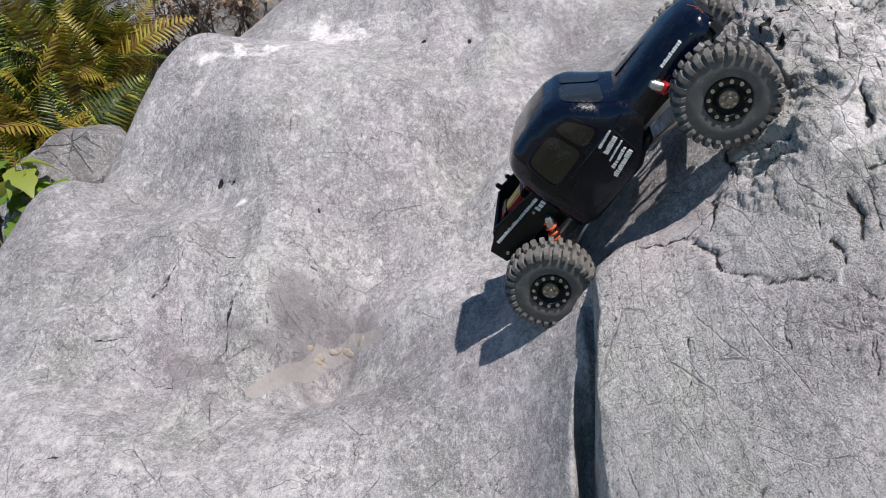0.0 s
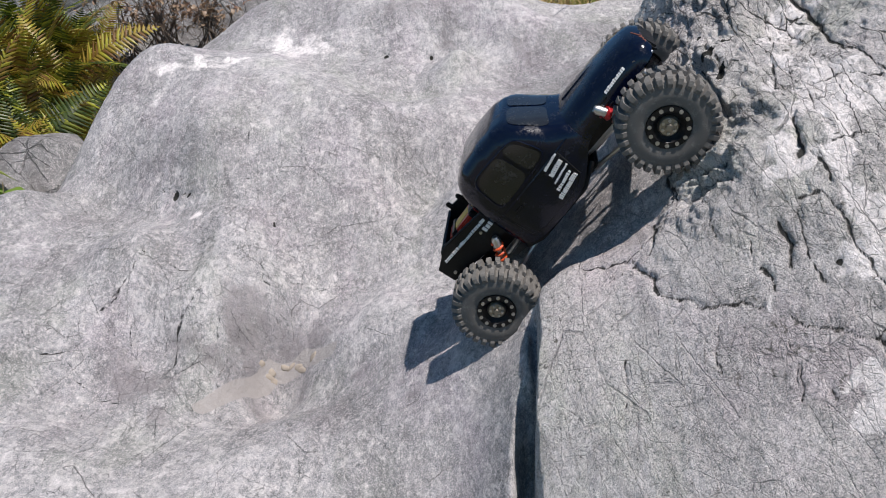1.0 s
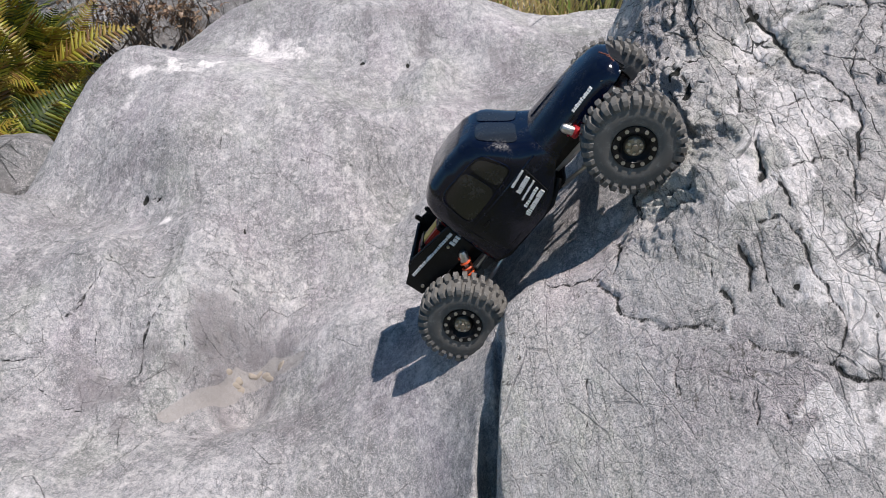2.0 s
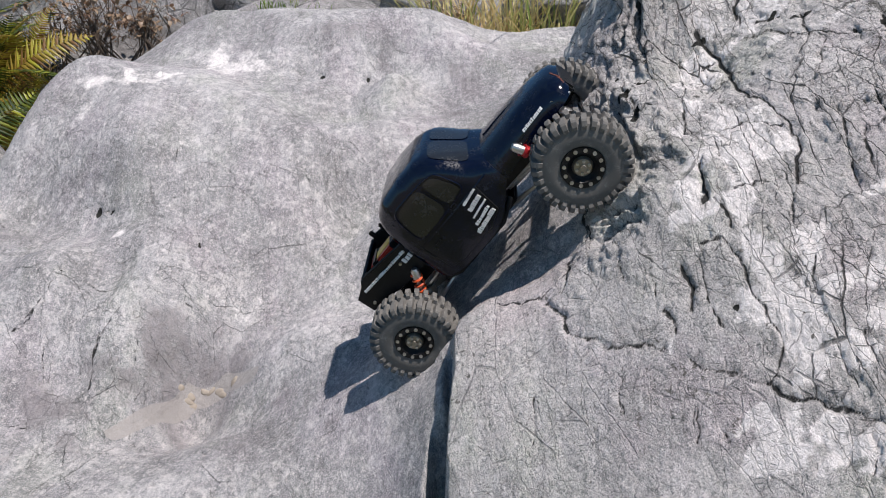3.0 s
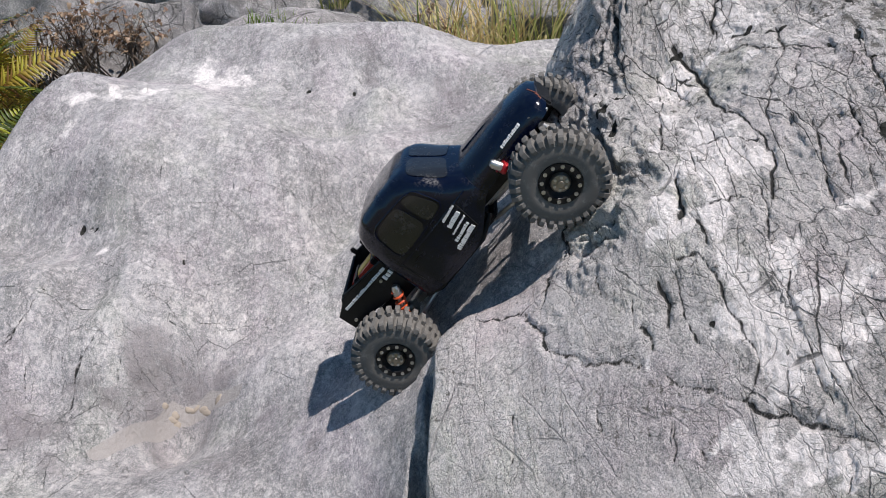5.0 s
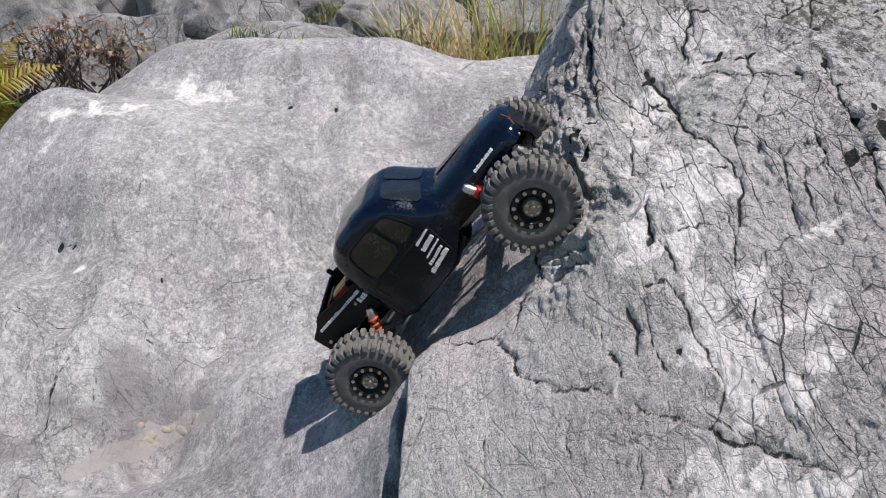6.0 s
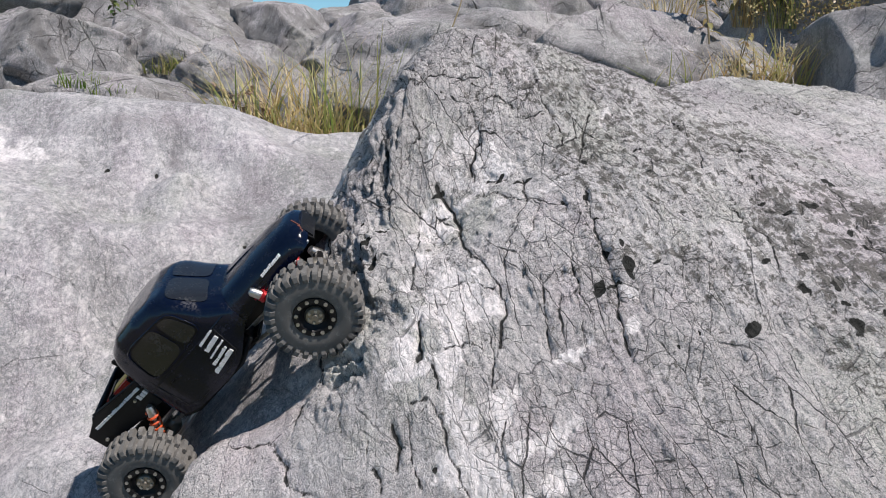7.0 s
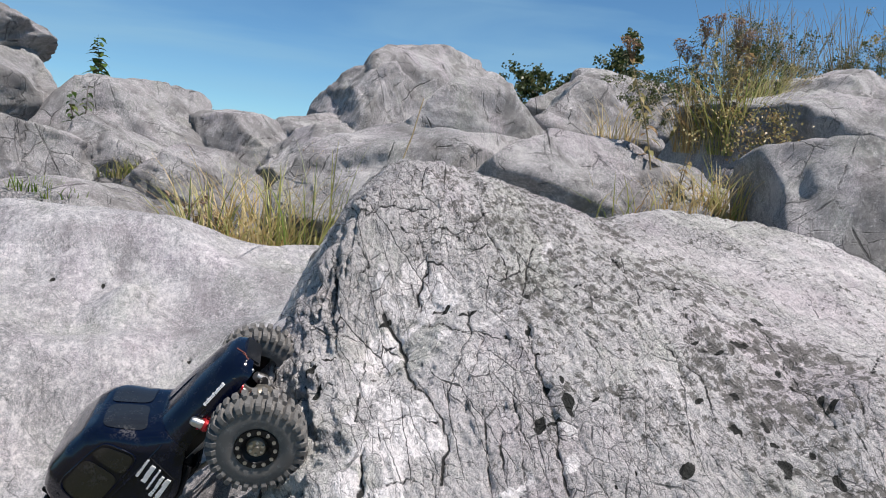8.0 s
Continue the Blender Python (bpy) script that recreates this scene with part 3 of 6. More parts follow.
SLAB_PALE = [(-0.88, 1.565, 0.039), (-0.785, 1.546, 0.05), (-0.784, 1.399, 0.035), (-0.492, 1.063, 0.017), (-0.454, 0.995, 0.016), (-0.458, 1.112, 0.013), (-0.517, 0.996, 0.013), (-0.214, 1.04, 0.012), (-0.202, 0.989, 0.012), (-0.126, 1.077, 0.011), (-0.121, 1.027, 0.009), (-0.321, 1.755, 0.02), (-0.272, 1.731, 0.02), (-0.374, 1.852, 0.019), (-0.097, 1.776, 0.02), (-0.164, 1.676, 0.024), (0.264, 1.55, 0.028), (0.24, 1.692, 0.024), (-0.737, 1.563, 0.037), (-0.725, 1.198, 0.026), (-0.759, 1.265, 0.027), (-0.638, 1.122, 0.03), (-0.679, 1.012, 0.024), (-0.484, 1.709, 0.018), (-0.589, 1.798, 0.027), (-0.701, 1.825, 0.028)]
SLAB_SILT = [(-0.409, 1.255), (-0.365, 1.339), (-0.312, 1.41), (-0.245, 1.417), (-0.186, 1.374)]
SLAB_LINES = [  # half width, way in the plan
    (0.0003, [(-0.423, 1.479), (-0.368, 1.506), (-0.303, 1.579), (-0.224, 1.611), (-0.154, 1.60), (-0.081, 1.559), (0.0, 1.527), (0.075, 1.45), (0.111, 1.25), (0.141, 1.133)]),
    (0.0008, [(-0.597, 1.39), (-0.563, 1.434), (-0.538, 1.491)]), (0.0009, [(-0.464, 1.327), (-0.463, 1.384), (-0.449, 1.404), (-0.418, 1.435)]), (0.0008, [(-0.397, 1.377), (-0.39, 1.415)]),
    (0.0045, [(-0.482, 1.499), (-0.462, 1.493)]), (0.002, [(-0.492, 1.502), (-0.442, 1.486)]), (0.0012, [(-0.647, 1.651), (-0.624, 1.639)]), (0.0018, [(-0.579, 1.769), (-0.55, 1.747), (-0.508, 1.732)]),
    (0.0012, [(-0.609, 1.267), (-0.573, 1.247), (-0.539, 1.242)]), (0.0012, [(-0.648, 0.987), (-0.618, 0.998)]), (0.0012, [(-0.663, 1.274), (-0.633, 1.30)]),
]
SLAB_FINE = [
    (0.0005, [(-0.490, 1.422), (-0.491, 1.397), (-0.487, 1.380)]),
    (0.001, [(-0.445, 1.404), (-0.457, 1.388), (-0.465, 1.367), (-0.462, 1.334)]),
    (0.0007, [(-0.393, 1.412), (-0.396, 1.391), (-0.395, 1.376)]),
    (0.0008, [(-0.598, 1.386), (-0.578, 1.406), (-0.569, 1.427), (-0.551, 1.463), (-0.538, 1.489)]),
    (0.0004, [(-0.551, 1.404), (-0.549, 1.372), (-0.538, 1.335)]),
    (0.0004, [(-0.584, 1.374), (-0.567, 1.352)]),
    (0.0004, [(-0.306, 1.490), (-0.336, 1.484), (-0.349, 1.491)]),
    (0.0005, [(-0.520, 1.815), (-0.528, 1.774)]),
    (0.0004, [(-0.375, 1.867), (-0.377, 1.784)]),
    (0.0005, [(-0.321, 1.755), (-0.302, 1.707)]),
    (0.0005, [(-0.220, 1.810), (-0.228, 1.741)]),
    (0.0005, [(-0.096, 1.786), (-0.082, 1.742), (-0.067, 1.718)]),
    (0.0005, [(0.030, 1.723), (0.057, 1.566)]),
    (0.0005, [(0.124, 1.627), (0.109, 1.556)]),
    (0.0005, [(0.151, 1.561), (0.134, 1.484)]),
    (0.0006, [(0.326, 1.729), (0.248, 1.459), (0.187, 1.497), (0.146, 1.532)]),
    (0.0004, [(-0.431, 1.765), (-0.393, 1.726), (-0.344, 1.717)]),
    (0.0012, [(0.001, 1.545), (0.050, 1.505), (0.077, 1.483), (0.106, 1.438)]),
    (0.001, [(0.106, 1.438), (0.138, 1.220), (0.164, 1.152)]),
    (0.0005, [(-0.596, 1.229), (-0.542, 1.099), (-0.521, 1.020)]),
    (0.0004, [(-0.704, 1.298), (-0.677, 1.228)]),
]
WALL_Y, WALL_X = [0.5, 0.70, 0.82, 0.86, 0.90, 0.93, 0.98, 1.04], [0.127, 0.125, 0.127, 0.131, 0.138, 0.147, 0.152, 0.162]


def rock_slab():
    x, y = np.meshgrid(ticks(-1.75, -0.98, 0.55, 1.40, 0.0034, 0.010), ticks(0.10, 0.85, 2.65, 3.45, 0.0034, 0.010))
    z = sunk(x, y, slab_height(x, y), -0.98, 0.85, 0.82, 2.82, 301)
    P, N = with_normals(x, y, z)
    q = P.reshape(-1, 3)
    shape = x.shape
    d = 0.010 * fbm(q * 5.5, 3, 3).reshape(shape)
    d += 0.0022 * fbm(q * np.array((34.0, 11.0, 11.0)), 4, 11, 0.6).reshape(shape)
    d += 0.0012 * fbm(q * 110.0, 2, 21).reshape(shape)
    wob = fbm(q * 28.0, 3, 31).reshape(shape)
    wide = fbm(q * 9.0, 2, 41).reshape(shape)
    jx, jy = x + 0.004 * fbm(q * 55.0, 3, 51, 0.6).reshape(shape), y + 0.004 * fbm(q * 55.0, 3, 61, 0.6).reshape(shape)
    cut = carve(jx, jy, SLAB_LINES + SLAB_FINE, 0.004, 0.0008)
    pits = spots(jx, jy, SLAB_PITS, wob)
    silt = smooth(0.017, 0.004, line_distance(x, y, SLAB_SILT) * (1 + 0.35 * wob))
    off = x - np.interp(y, WALL_Y, WALL_X) + 0.002 * wob
    gash = 0.11 * smooth(-0.032, -0.014, off) * smooth(0.96, 0.90, y) + 0.03 * smooth(-0.014, -0.004, off) * smooth(1.06, 1.0, y)
    P = P + N * (d - cut - 0.012 * pits)[..., None]
    P[..., 2] -= gash
    marks = np.zeros((*shape, 4))
    marks[..., 0] = np.maximum(spots(x, y, [(a, b, 1.3 * r) for a, b, r in SLAB_WHITE], wide), 0.42 * spots(x, y, [(a, b, 1.4 * r) for a, b, r in SLAB_PALE], 1.5 * wide))
    marks[..., 1] = pits
    marks[..., 2] = silt
    marks[..., 3] = spots(x, y, SLAB_STAIN, wide, True)
    ob = sheet_mesh("rock_slab", P, SLAB, marks, nearest(jx, jy, [(0.5 * w, pts) for w, pts in SLAB_LINES + SLAB_FINE]), along(x, y, z, 0.75 + 0.5 * wide))
    return tagged(ob, "smooth water-worn grey rock slab with a deep hollow and fine cracks", "rock", kind="structure")


DOME_WHITE = [(0.559, 1.153, 0.022), (0.577, 1.114, 0.016), (0.502, 1.078, 0.018), (0.503, 1.097, 0.0166), (0.499, 1.059, 0.0161), (0.518, 1.054, 0.0115), (0.471, 1.008, 0.009), (0.445, 0.972, 0.0093), (0.471, 0.929, 0.0184), (0.485, 0.896, 0.02), (0.456, 0.909, 0.014), (0.51, 0.882, 0.018), (0.528, 0.89, 0.0101), (0.49, 0.93, 0.03), (0.47, 0.857, 0.0135), (0.457, 0.843, 0.0133), (0.431, 0.848, 0.0076), (0.409, 0.859, 0.0095), (0.584, 0.791, 0.0134), (0.52, 1.168, 0.0125), (0.587, 1.114, 0.02), (0.601, 1.083, 0.0144), (0.586, 1.027, 0.0092), (0.54, 1.088, 0.0119), (0.514, 0.941, 0.0105), (0.419, 0.881, 0.012), (0.768, 1.11, 0.012), (0.669, 0.812, 0.008), (0.662, 0.78, 0.008), (0.649, 1.006, 0.012), (0.599, 0.785, 0.008)]
DOME_WHITE_LOW = [(0.47, 0.735, 0.0193), (0.474, 0.716, 0.0191), (0.464, 0.701, 0.0189), (0.472, 0.682, 0.0209), (0.509, 0.725, 0.0173), (0.537, 0.719, 0.0174), (0.51, 0.67, 0.0147), (0.446, 0.656, 0.0185), (0.43, 0.643, 0.0163), (0.469, 0.634, 0.0163), (0.478, 0.609, 0.0182), (0.497, 0.592, 0.0161), (0.41, 0.638, 0.0122), (0.368, 0.765, 0.005), (0.462, 0.775, 0.0154), (0.506, 0.764, 0.0177), (0.539, 0.685, 0.0128), (0.412, 0.67, 0.0074)]
DOME_BLACK = [(0.696, 1.022, 0.0086), (0.676, 0.837, 0.0113), (0.679, 0.868, 0.0058), (0.641, 0.836, 0.0087), (0.657, 0.828, 0.0056), (0.935, 0.853, 0.0093), (0.896, 0.842, 0.0042), (0.873, 0.678, 0.0112), (0.913, 0.643, 0.0075), (1.009, 0.906, 0.0092), (0.59, 1.077, 0.006), (0.616, 1.045, 0.0057), (0.861, 1.072, 0.0063), (0.66, 0.868, 0.0051), (0.65, 0.795, 0.0042), (0.719, 0.741, 0.003), (1.079, 0.768, 0.0052), (0.71, 0.832, 0.0038), (0.827, 0.787, 0.007), (0.852, 0.741, 0.007), (0.882, 0.73, 0.008), (0.88, 0.704, 0.006), (0.954, 0.722, 0.007), (0.957, 0.709, 0.0066), (0.771, 0.716, 0.008), (0.873, 0.781, 0.0066)]
DOME_BLACK_SMALL = [(0.95, 0.796, 0.0056), (0.949, 0.763, 0.0061), (0.921, 1.139, 0.0042), (0.911, 0.981, 0.0061), (0.877, 0.871, 0.0042), (0.906, 0.679, 0.0064), (0.696, 0.737, 0.0036), (0.643, 0.968, 0.0045), (0.671, 0.955, 0.0063), (0.519, 1.126, 0.0068), (0.434, 1.1, 0.006), (0.414, 1.092, 0.008), (0.416, 1.053, 0.008), (0.414, 1.141, 0.0048), (0.621, 0.859, 0.0029), (0.624, 0.87, 0.0021), (0.596, 0.952, 0.0022), (0.667, 0.915, 0.003), (0.435, 1.212, 0.006), (0.453, 1.195, 0.006), (0.427, 0.752, 0.0024)]
# cracks: half width, way in the plan
CRACKS_MAIN = [
    (0.0012, [(0.745, 1.131), (0.721, 1.085), (0.69, 1.025)]),
    (0.0013, [(0.675, 0.959), (0.667, 0.936), (0.663, 0.912), (0.659, 0.875), (0.658, 0.854), (0.657, 0.827), (0.651, 0.797), (0.647, 0.773), (0.644, 0.753)]),
    (0.001, [(0.687, 1.173), (0.693, 1.143), (0.693, 1.11), (0.685, 1.075)]),
    (0.0022, [(0.867, 1.103), (0.86, 1.063), (0.858, 1.032)]),
    (0.0007, [(0.858, 1.032), (0.852, 0.994), (0.839, 0.951)]),
    (0.0018, [(0.768, 1.021), (0.79, 1.024)]),
    (0.0006, [(0.77, 1.201), (0.788, 1.157), (0.801, 1.127)]),
    (0.0005, [(0.421, 1.153), (0.459, 1.122), (0.501, 1.109)]),
    (0.0006, [(0.555, 1.092), (0.584, 1.045), (0.618, 0.997), (0.666, 0.937)]),
    (0.0006, [(0.595, 0.902), (0.587, 0.872), (0.577, 0.835)]),
    (0.0007, [(0.538, 0.869), (0.529, 0.85), (0.519, 0.831)]),
    (0.0006, [(0.625, 0.878), (0.617, 0.845), (0.609, 0.809), (0.611, 0.785)]),
    (0.0005, [(0.578, 0.931), (0.573, 0.893)]),
    (0.0007, [(0.719, 0.741), (0.709, 0.715)]),
]
CRACKS_FAR = [
    (0.0008, [(0.823, 0.876), (0.84, 0.842), (0.849, 0.816), (0.843, 0.789), (0.836, 0.763)]),
    (0.0009, [(0.898, 0.929), (0.891, 0.902)]),
    (0.0006, [(0.959, 1.127), (0.979, 1.083), (1.074, 1.131), (1.032, 1.01), (0.993, 0.903), (0.976, 0.819), (0.96, 0.767), (0.943, 0.734)]),
    (0.0009, [(1.225, 1.315), (1.229, 1.28), (1.205, 1.209), (1.172, 1.123)]),
    (0.0008, [(1.253, 1.274), (1.214, 1.185), (1.201, 1.147)]),
    (0.0008, [(1.326, 1.207), (1.28, 1.12), (1.203, 1.01)]),
    (0.001, [(1.101, 1.046), (1.144, 1.037)]),
    (0.0016, [(1.233, 0.891), (1.114, 0.797), (1.057, 0.753)]),
    (0.0008, [(1.388, 1.224), (1.313, 1.107), (1.293, 1.043)]),
    (0.0007, [(1.394, 1.102), (1.375, 1.054), (1.385, 1.038)]),
    (0.0007, [(0.993, 0.875), (0.967, 0.798), (0.955, 0.739), (0.944, 0.686)]),
    (0.0006, [(1.027, 0.778), (0.978, 0.695), (0.967, 0.667)]),
]
CRACKS_TOP = [
    (0.0009, [(0.508, 1.362), (0.502, 1.241), (0.562, 1.252), (0.61, 1.242)]),
    (0.0008, [(0.535, 1.359), (0.533, 1.273), (0.506, 1.238)]),
    (0.0008, [(0.648, 1.17), (0.673, 1.193), (0.701, 1.204)]),
    (0.001, [(0.61, 1.261), (0.625, 1.235)]),
    (0.0007, [(0.54, 1.225), (0.577, 1.207), (0.624, 1.199), (0.648, 1.17)]),
    (0.0007, [(0.644, 1.274), (0.669, 1.243), (0.716, 1.225), (0.753, 1.227)]),
    (0.0008, [(0.689, 1.222), (0.687, 1.173)]),
    (0.0006, [(0.586, 1.19), (0.583, 1.152), (0.566, 1.131), (0.566, 1.111)]),
    (0.0007, [(0.551, 1.191), (0.586, 1.19), (0.643, 1.151), (0.679, 1.151)]),
    (0.0008, [(0.487, 1.212), (0.5, 1.189), (0.488, 1.183)]),
]
CRACKS_WHITE = [
    (0.0016, [(0.563, 1.119), (0.568, 1.131), (0.576, 1.142), (0.581, 1.146)]),
    (0.0026, [(0.519, 1.138), (0.521, 1.124), (0.53, 1.099)]),
    (0.0019, [(0.53, 1.099), (0.534, 1.06), (0.524, 1.014), (0.523, 0.971)]),
    (0.0012, [(0.523, 0.971), (0.535, 0.945), (0.539, 0.918), (0.544, 0.885)]),
    (0.0014, [(0.544, 0.885), (0.536, 0.862), (0.522, 0.835)]),
    (0.0008, [(0.487, 1.119), (0.474, 1.065), (0.457, 0.997), (0.445, 0.949)]),
    (0.0005, [(0.481, 1.085), (0.518, 1.089), (0.528, 1.087)]),
    (0.0006, [(0.479, 1.012), (0.503, 1.024), (0.523, 1.032), (0.529, 1.026)]),
    (0.0007, [(0.45, 0.964), (0.477, 0.945), (0.513, 0.929), (0.534, 0.905)]),
    (0.002, [(0.441, 0.909), (0.436, 0.88), (0.433, 0.865)]),
    (0.0009, [(0.438, 0.861), (0.444, 0.835), (0.444, 0.815)]),
    (0.0008, [(0.514, 0.848), (0.508, 0.822), (0.496, 0.782)]),
    (0.0004, [(0.468, 0.932), (0.464, 0.891), (0.465, 0.883)]),
    (0.0004, [(0.505, 1.103), (0.493, 1.062), (0.493, 1.032)]),
]
CRACKS_RIGHT = [
    (0.0008, [(0.587, 0.869), (0.581, 0.847), (0.572, 0.817), (0.571, 0.797), (0.596, 0.768)]),
    (0.0007, [(0.571, 0.956), (0.556, 0.931), (0.549, 0.909)]),
    (0.0006, [(0.597, 0.922), (0.589, 0.897), (0.587, 0.869)]),
    (0.001, [(0.567, 1.083), (0.586, 1.046), (0.603, 1.013)]),
    (0.0012, [(0.579, 1.092), (0.591, 1.08), (0.6, 1.065)]),
    (0.0008, [(0.627, 0.893), (0.621, 0.866), (0.62, 0.842), (0.623, 0.818)]),
    (0.0007, [(0.601, 0.853), (0.593, 0.829), (0.59, 0.81)]),
    (0.0005, [(0.448, 0.857), (0.484, 0.856), (0.499, 0.838)]),
    (0.0008, [(0.616, 1.051), (0.609, 1.008), (0.591, 0.985)]),
    (0.0014, [(0.676, 0.964), (0.663, 0.942)]),
    (0.0007, [(0.616, 0.988), (0.596, 0.949), (0.583, 0.931)]),
]
CRACKS_LOW = [
    (0.0017, [(0.393, 0.82), (0.395, 0.807), (0.396, 0.796), (0.394, 0.779)]),
    (0.0007, [(0.409, 0.817), (0.408, 0.796), (0.407, 0.778), (0.411, 0.749)]),
    (0.0012, [(0.367, 0.797), (0.374, 0.786), (0.376, 0.773)]),
    (0.0008, [(0.285, 0.867), (0.309, 0.824), (0.336, 0.794), (0.363, 0.769)]),
    (0.0009, [(0.38, 0.747), (0.402, 0.718), (0.421, 0.697), (0.434, 0.681)]),
    (0.0015, [(0.434, 0.681), (0.45, 0.666), (0.47, 0.653), (0.485, 0.637)]),
    (0.001, [(0.485, 0.637), (0.498, 0.621), (0.513, 0.605)]),
]
CRACKS_RIM = [
    (0.001, [(0.414, 0.825), (0.432, 0.815), (0.438, 0.798), (0.444, 0.771), (0.447, 0.746)]),
    (0.0009, [(0.447, 0.746), (0.45, 0.728), (0.451, 0.705), (0.445, 0.691), (0.435, 0.684)]),
    (0.0007, [(0.234, 0.839), (0.233, 0.818), (0.227, 0.8), (0.223, 0.785)]),
    (0.0004, [(0.272, 0.863), (0.272, 0.832)]),
    (0.0005, [(0.369, 0.849), (0.364, 0.822), (0.362, 0.803)]),
    (0.0005, [(0.374, 0.709), (0.373, 0.694), (0.365, 0.682)]),
    (0.0006, [(0.502, 0.754), (0.494, 0.727), (0.497, 0.708), (0.499, 0.685), (0.493, 0.664), (0.499, 0.647)]),
    (0.0006, [(0.518, 0.679), (0.521, 0.662), (0.521, 0.641)]),
    (0.0008, [(0.495, 0.612), (0.489, 0.596), (0.482, 0.584)]),
    (0.001, [(0.386, 0.672), (0.386, 0.662)]),
    (0.0013, [(0.27, 0.946), (0.277, 0.909), (0.283, 0.871)]),
    (0.0015, [(0.307, 1), (0.3, 0.954), (0.288, 0.936)]),
    (0.0005, [(0.342, 0.917), (0.341, 0.86), (0.358, 0.824)]),
    (0.0004, [(0.372, 0.733), (0.372, 0.708), (0.368, 0.691)]),
    (0.0004, [(0.323, 0.793), (0.314, 0.774), (0.316, 0.75)]),
]
CRACKS_STEP = [  # the open joint under the ragged step
    (0.0011, [(0.367, 1.135), (0.351, 1.095), (0.344, 1.032), (0.329, 0.986), (0.303, 0.963), (0.268, 0.961), (0.212, 1.007)]),
    (0.001, [(0.349, 1.101), (0.345, 1.052), (0.338, 1.010), (0.332, 0.977)]), (0.001, [(0.352, 1.138), (0.363, 1.161), (0.372, 1.191)]), (0.001, [(0.359, 1.101), (0.370, 1.059)]),
    (0.0012, [(0.418, 1.120), (0.417, 1.084), (0.416, 1.056)]), (0.001, [(0.401, 1.095), (0.398, 1.061)]), (0.001, [(0.396, 1.021), (0.386, 0.999), (0.374, 0.989)]),
]
DOME_CRACKS = CRACKS_MAIN + CRACKS_FAR + CRACKS_TOP + CRACKS_WHITE + CRACKS_RIGHT + CRACKS_LOW + CRACKS_RIM + CRACKS_STEP
RAGGED = [(0.47, 1.30), (0.43, 1.16), (0.39, 1.05), (0.365, 0.98), (0.36, 0.93)]


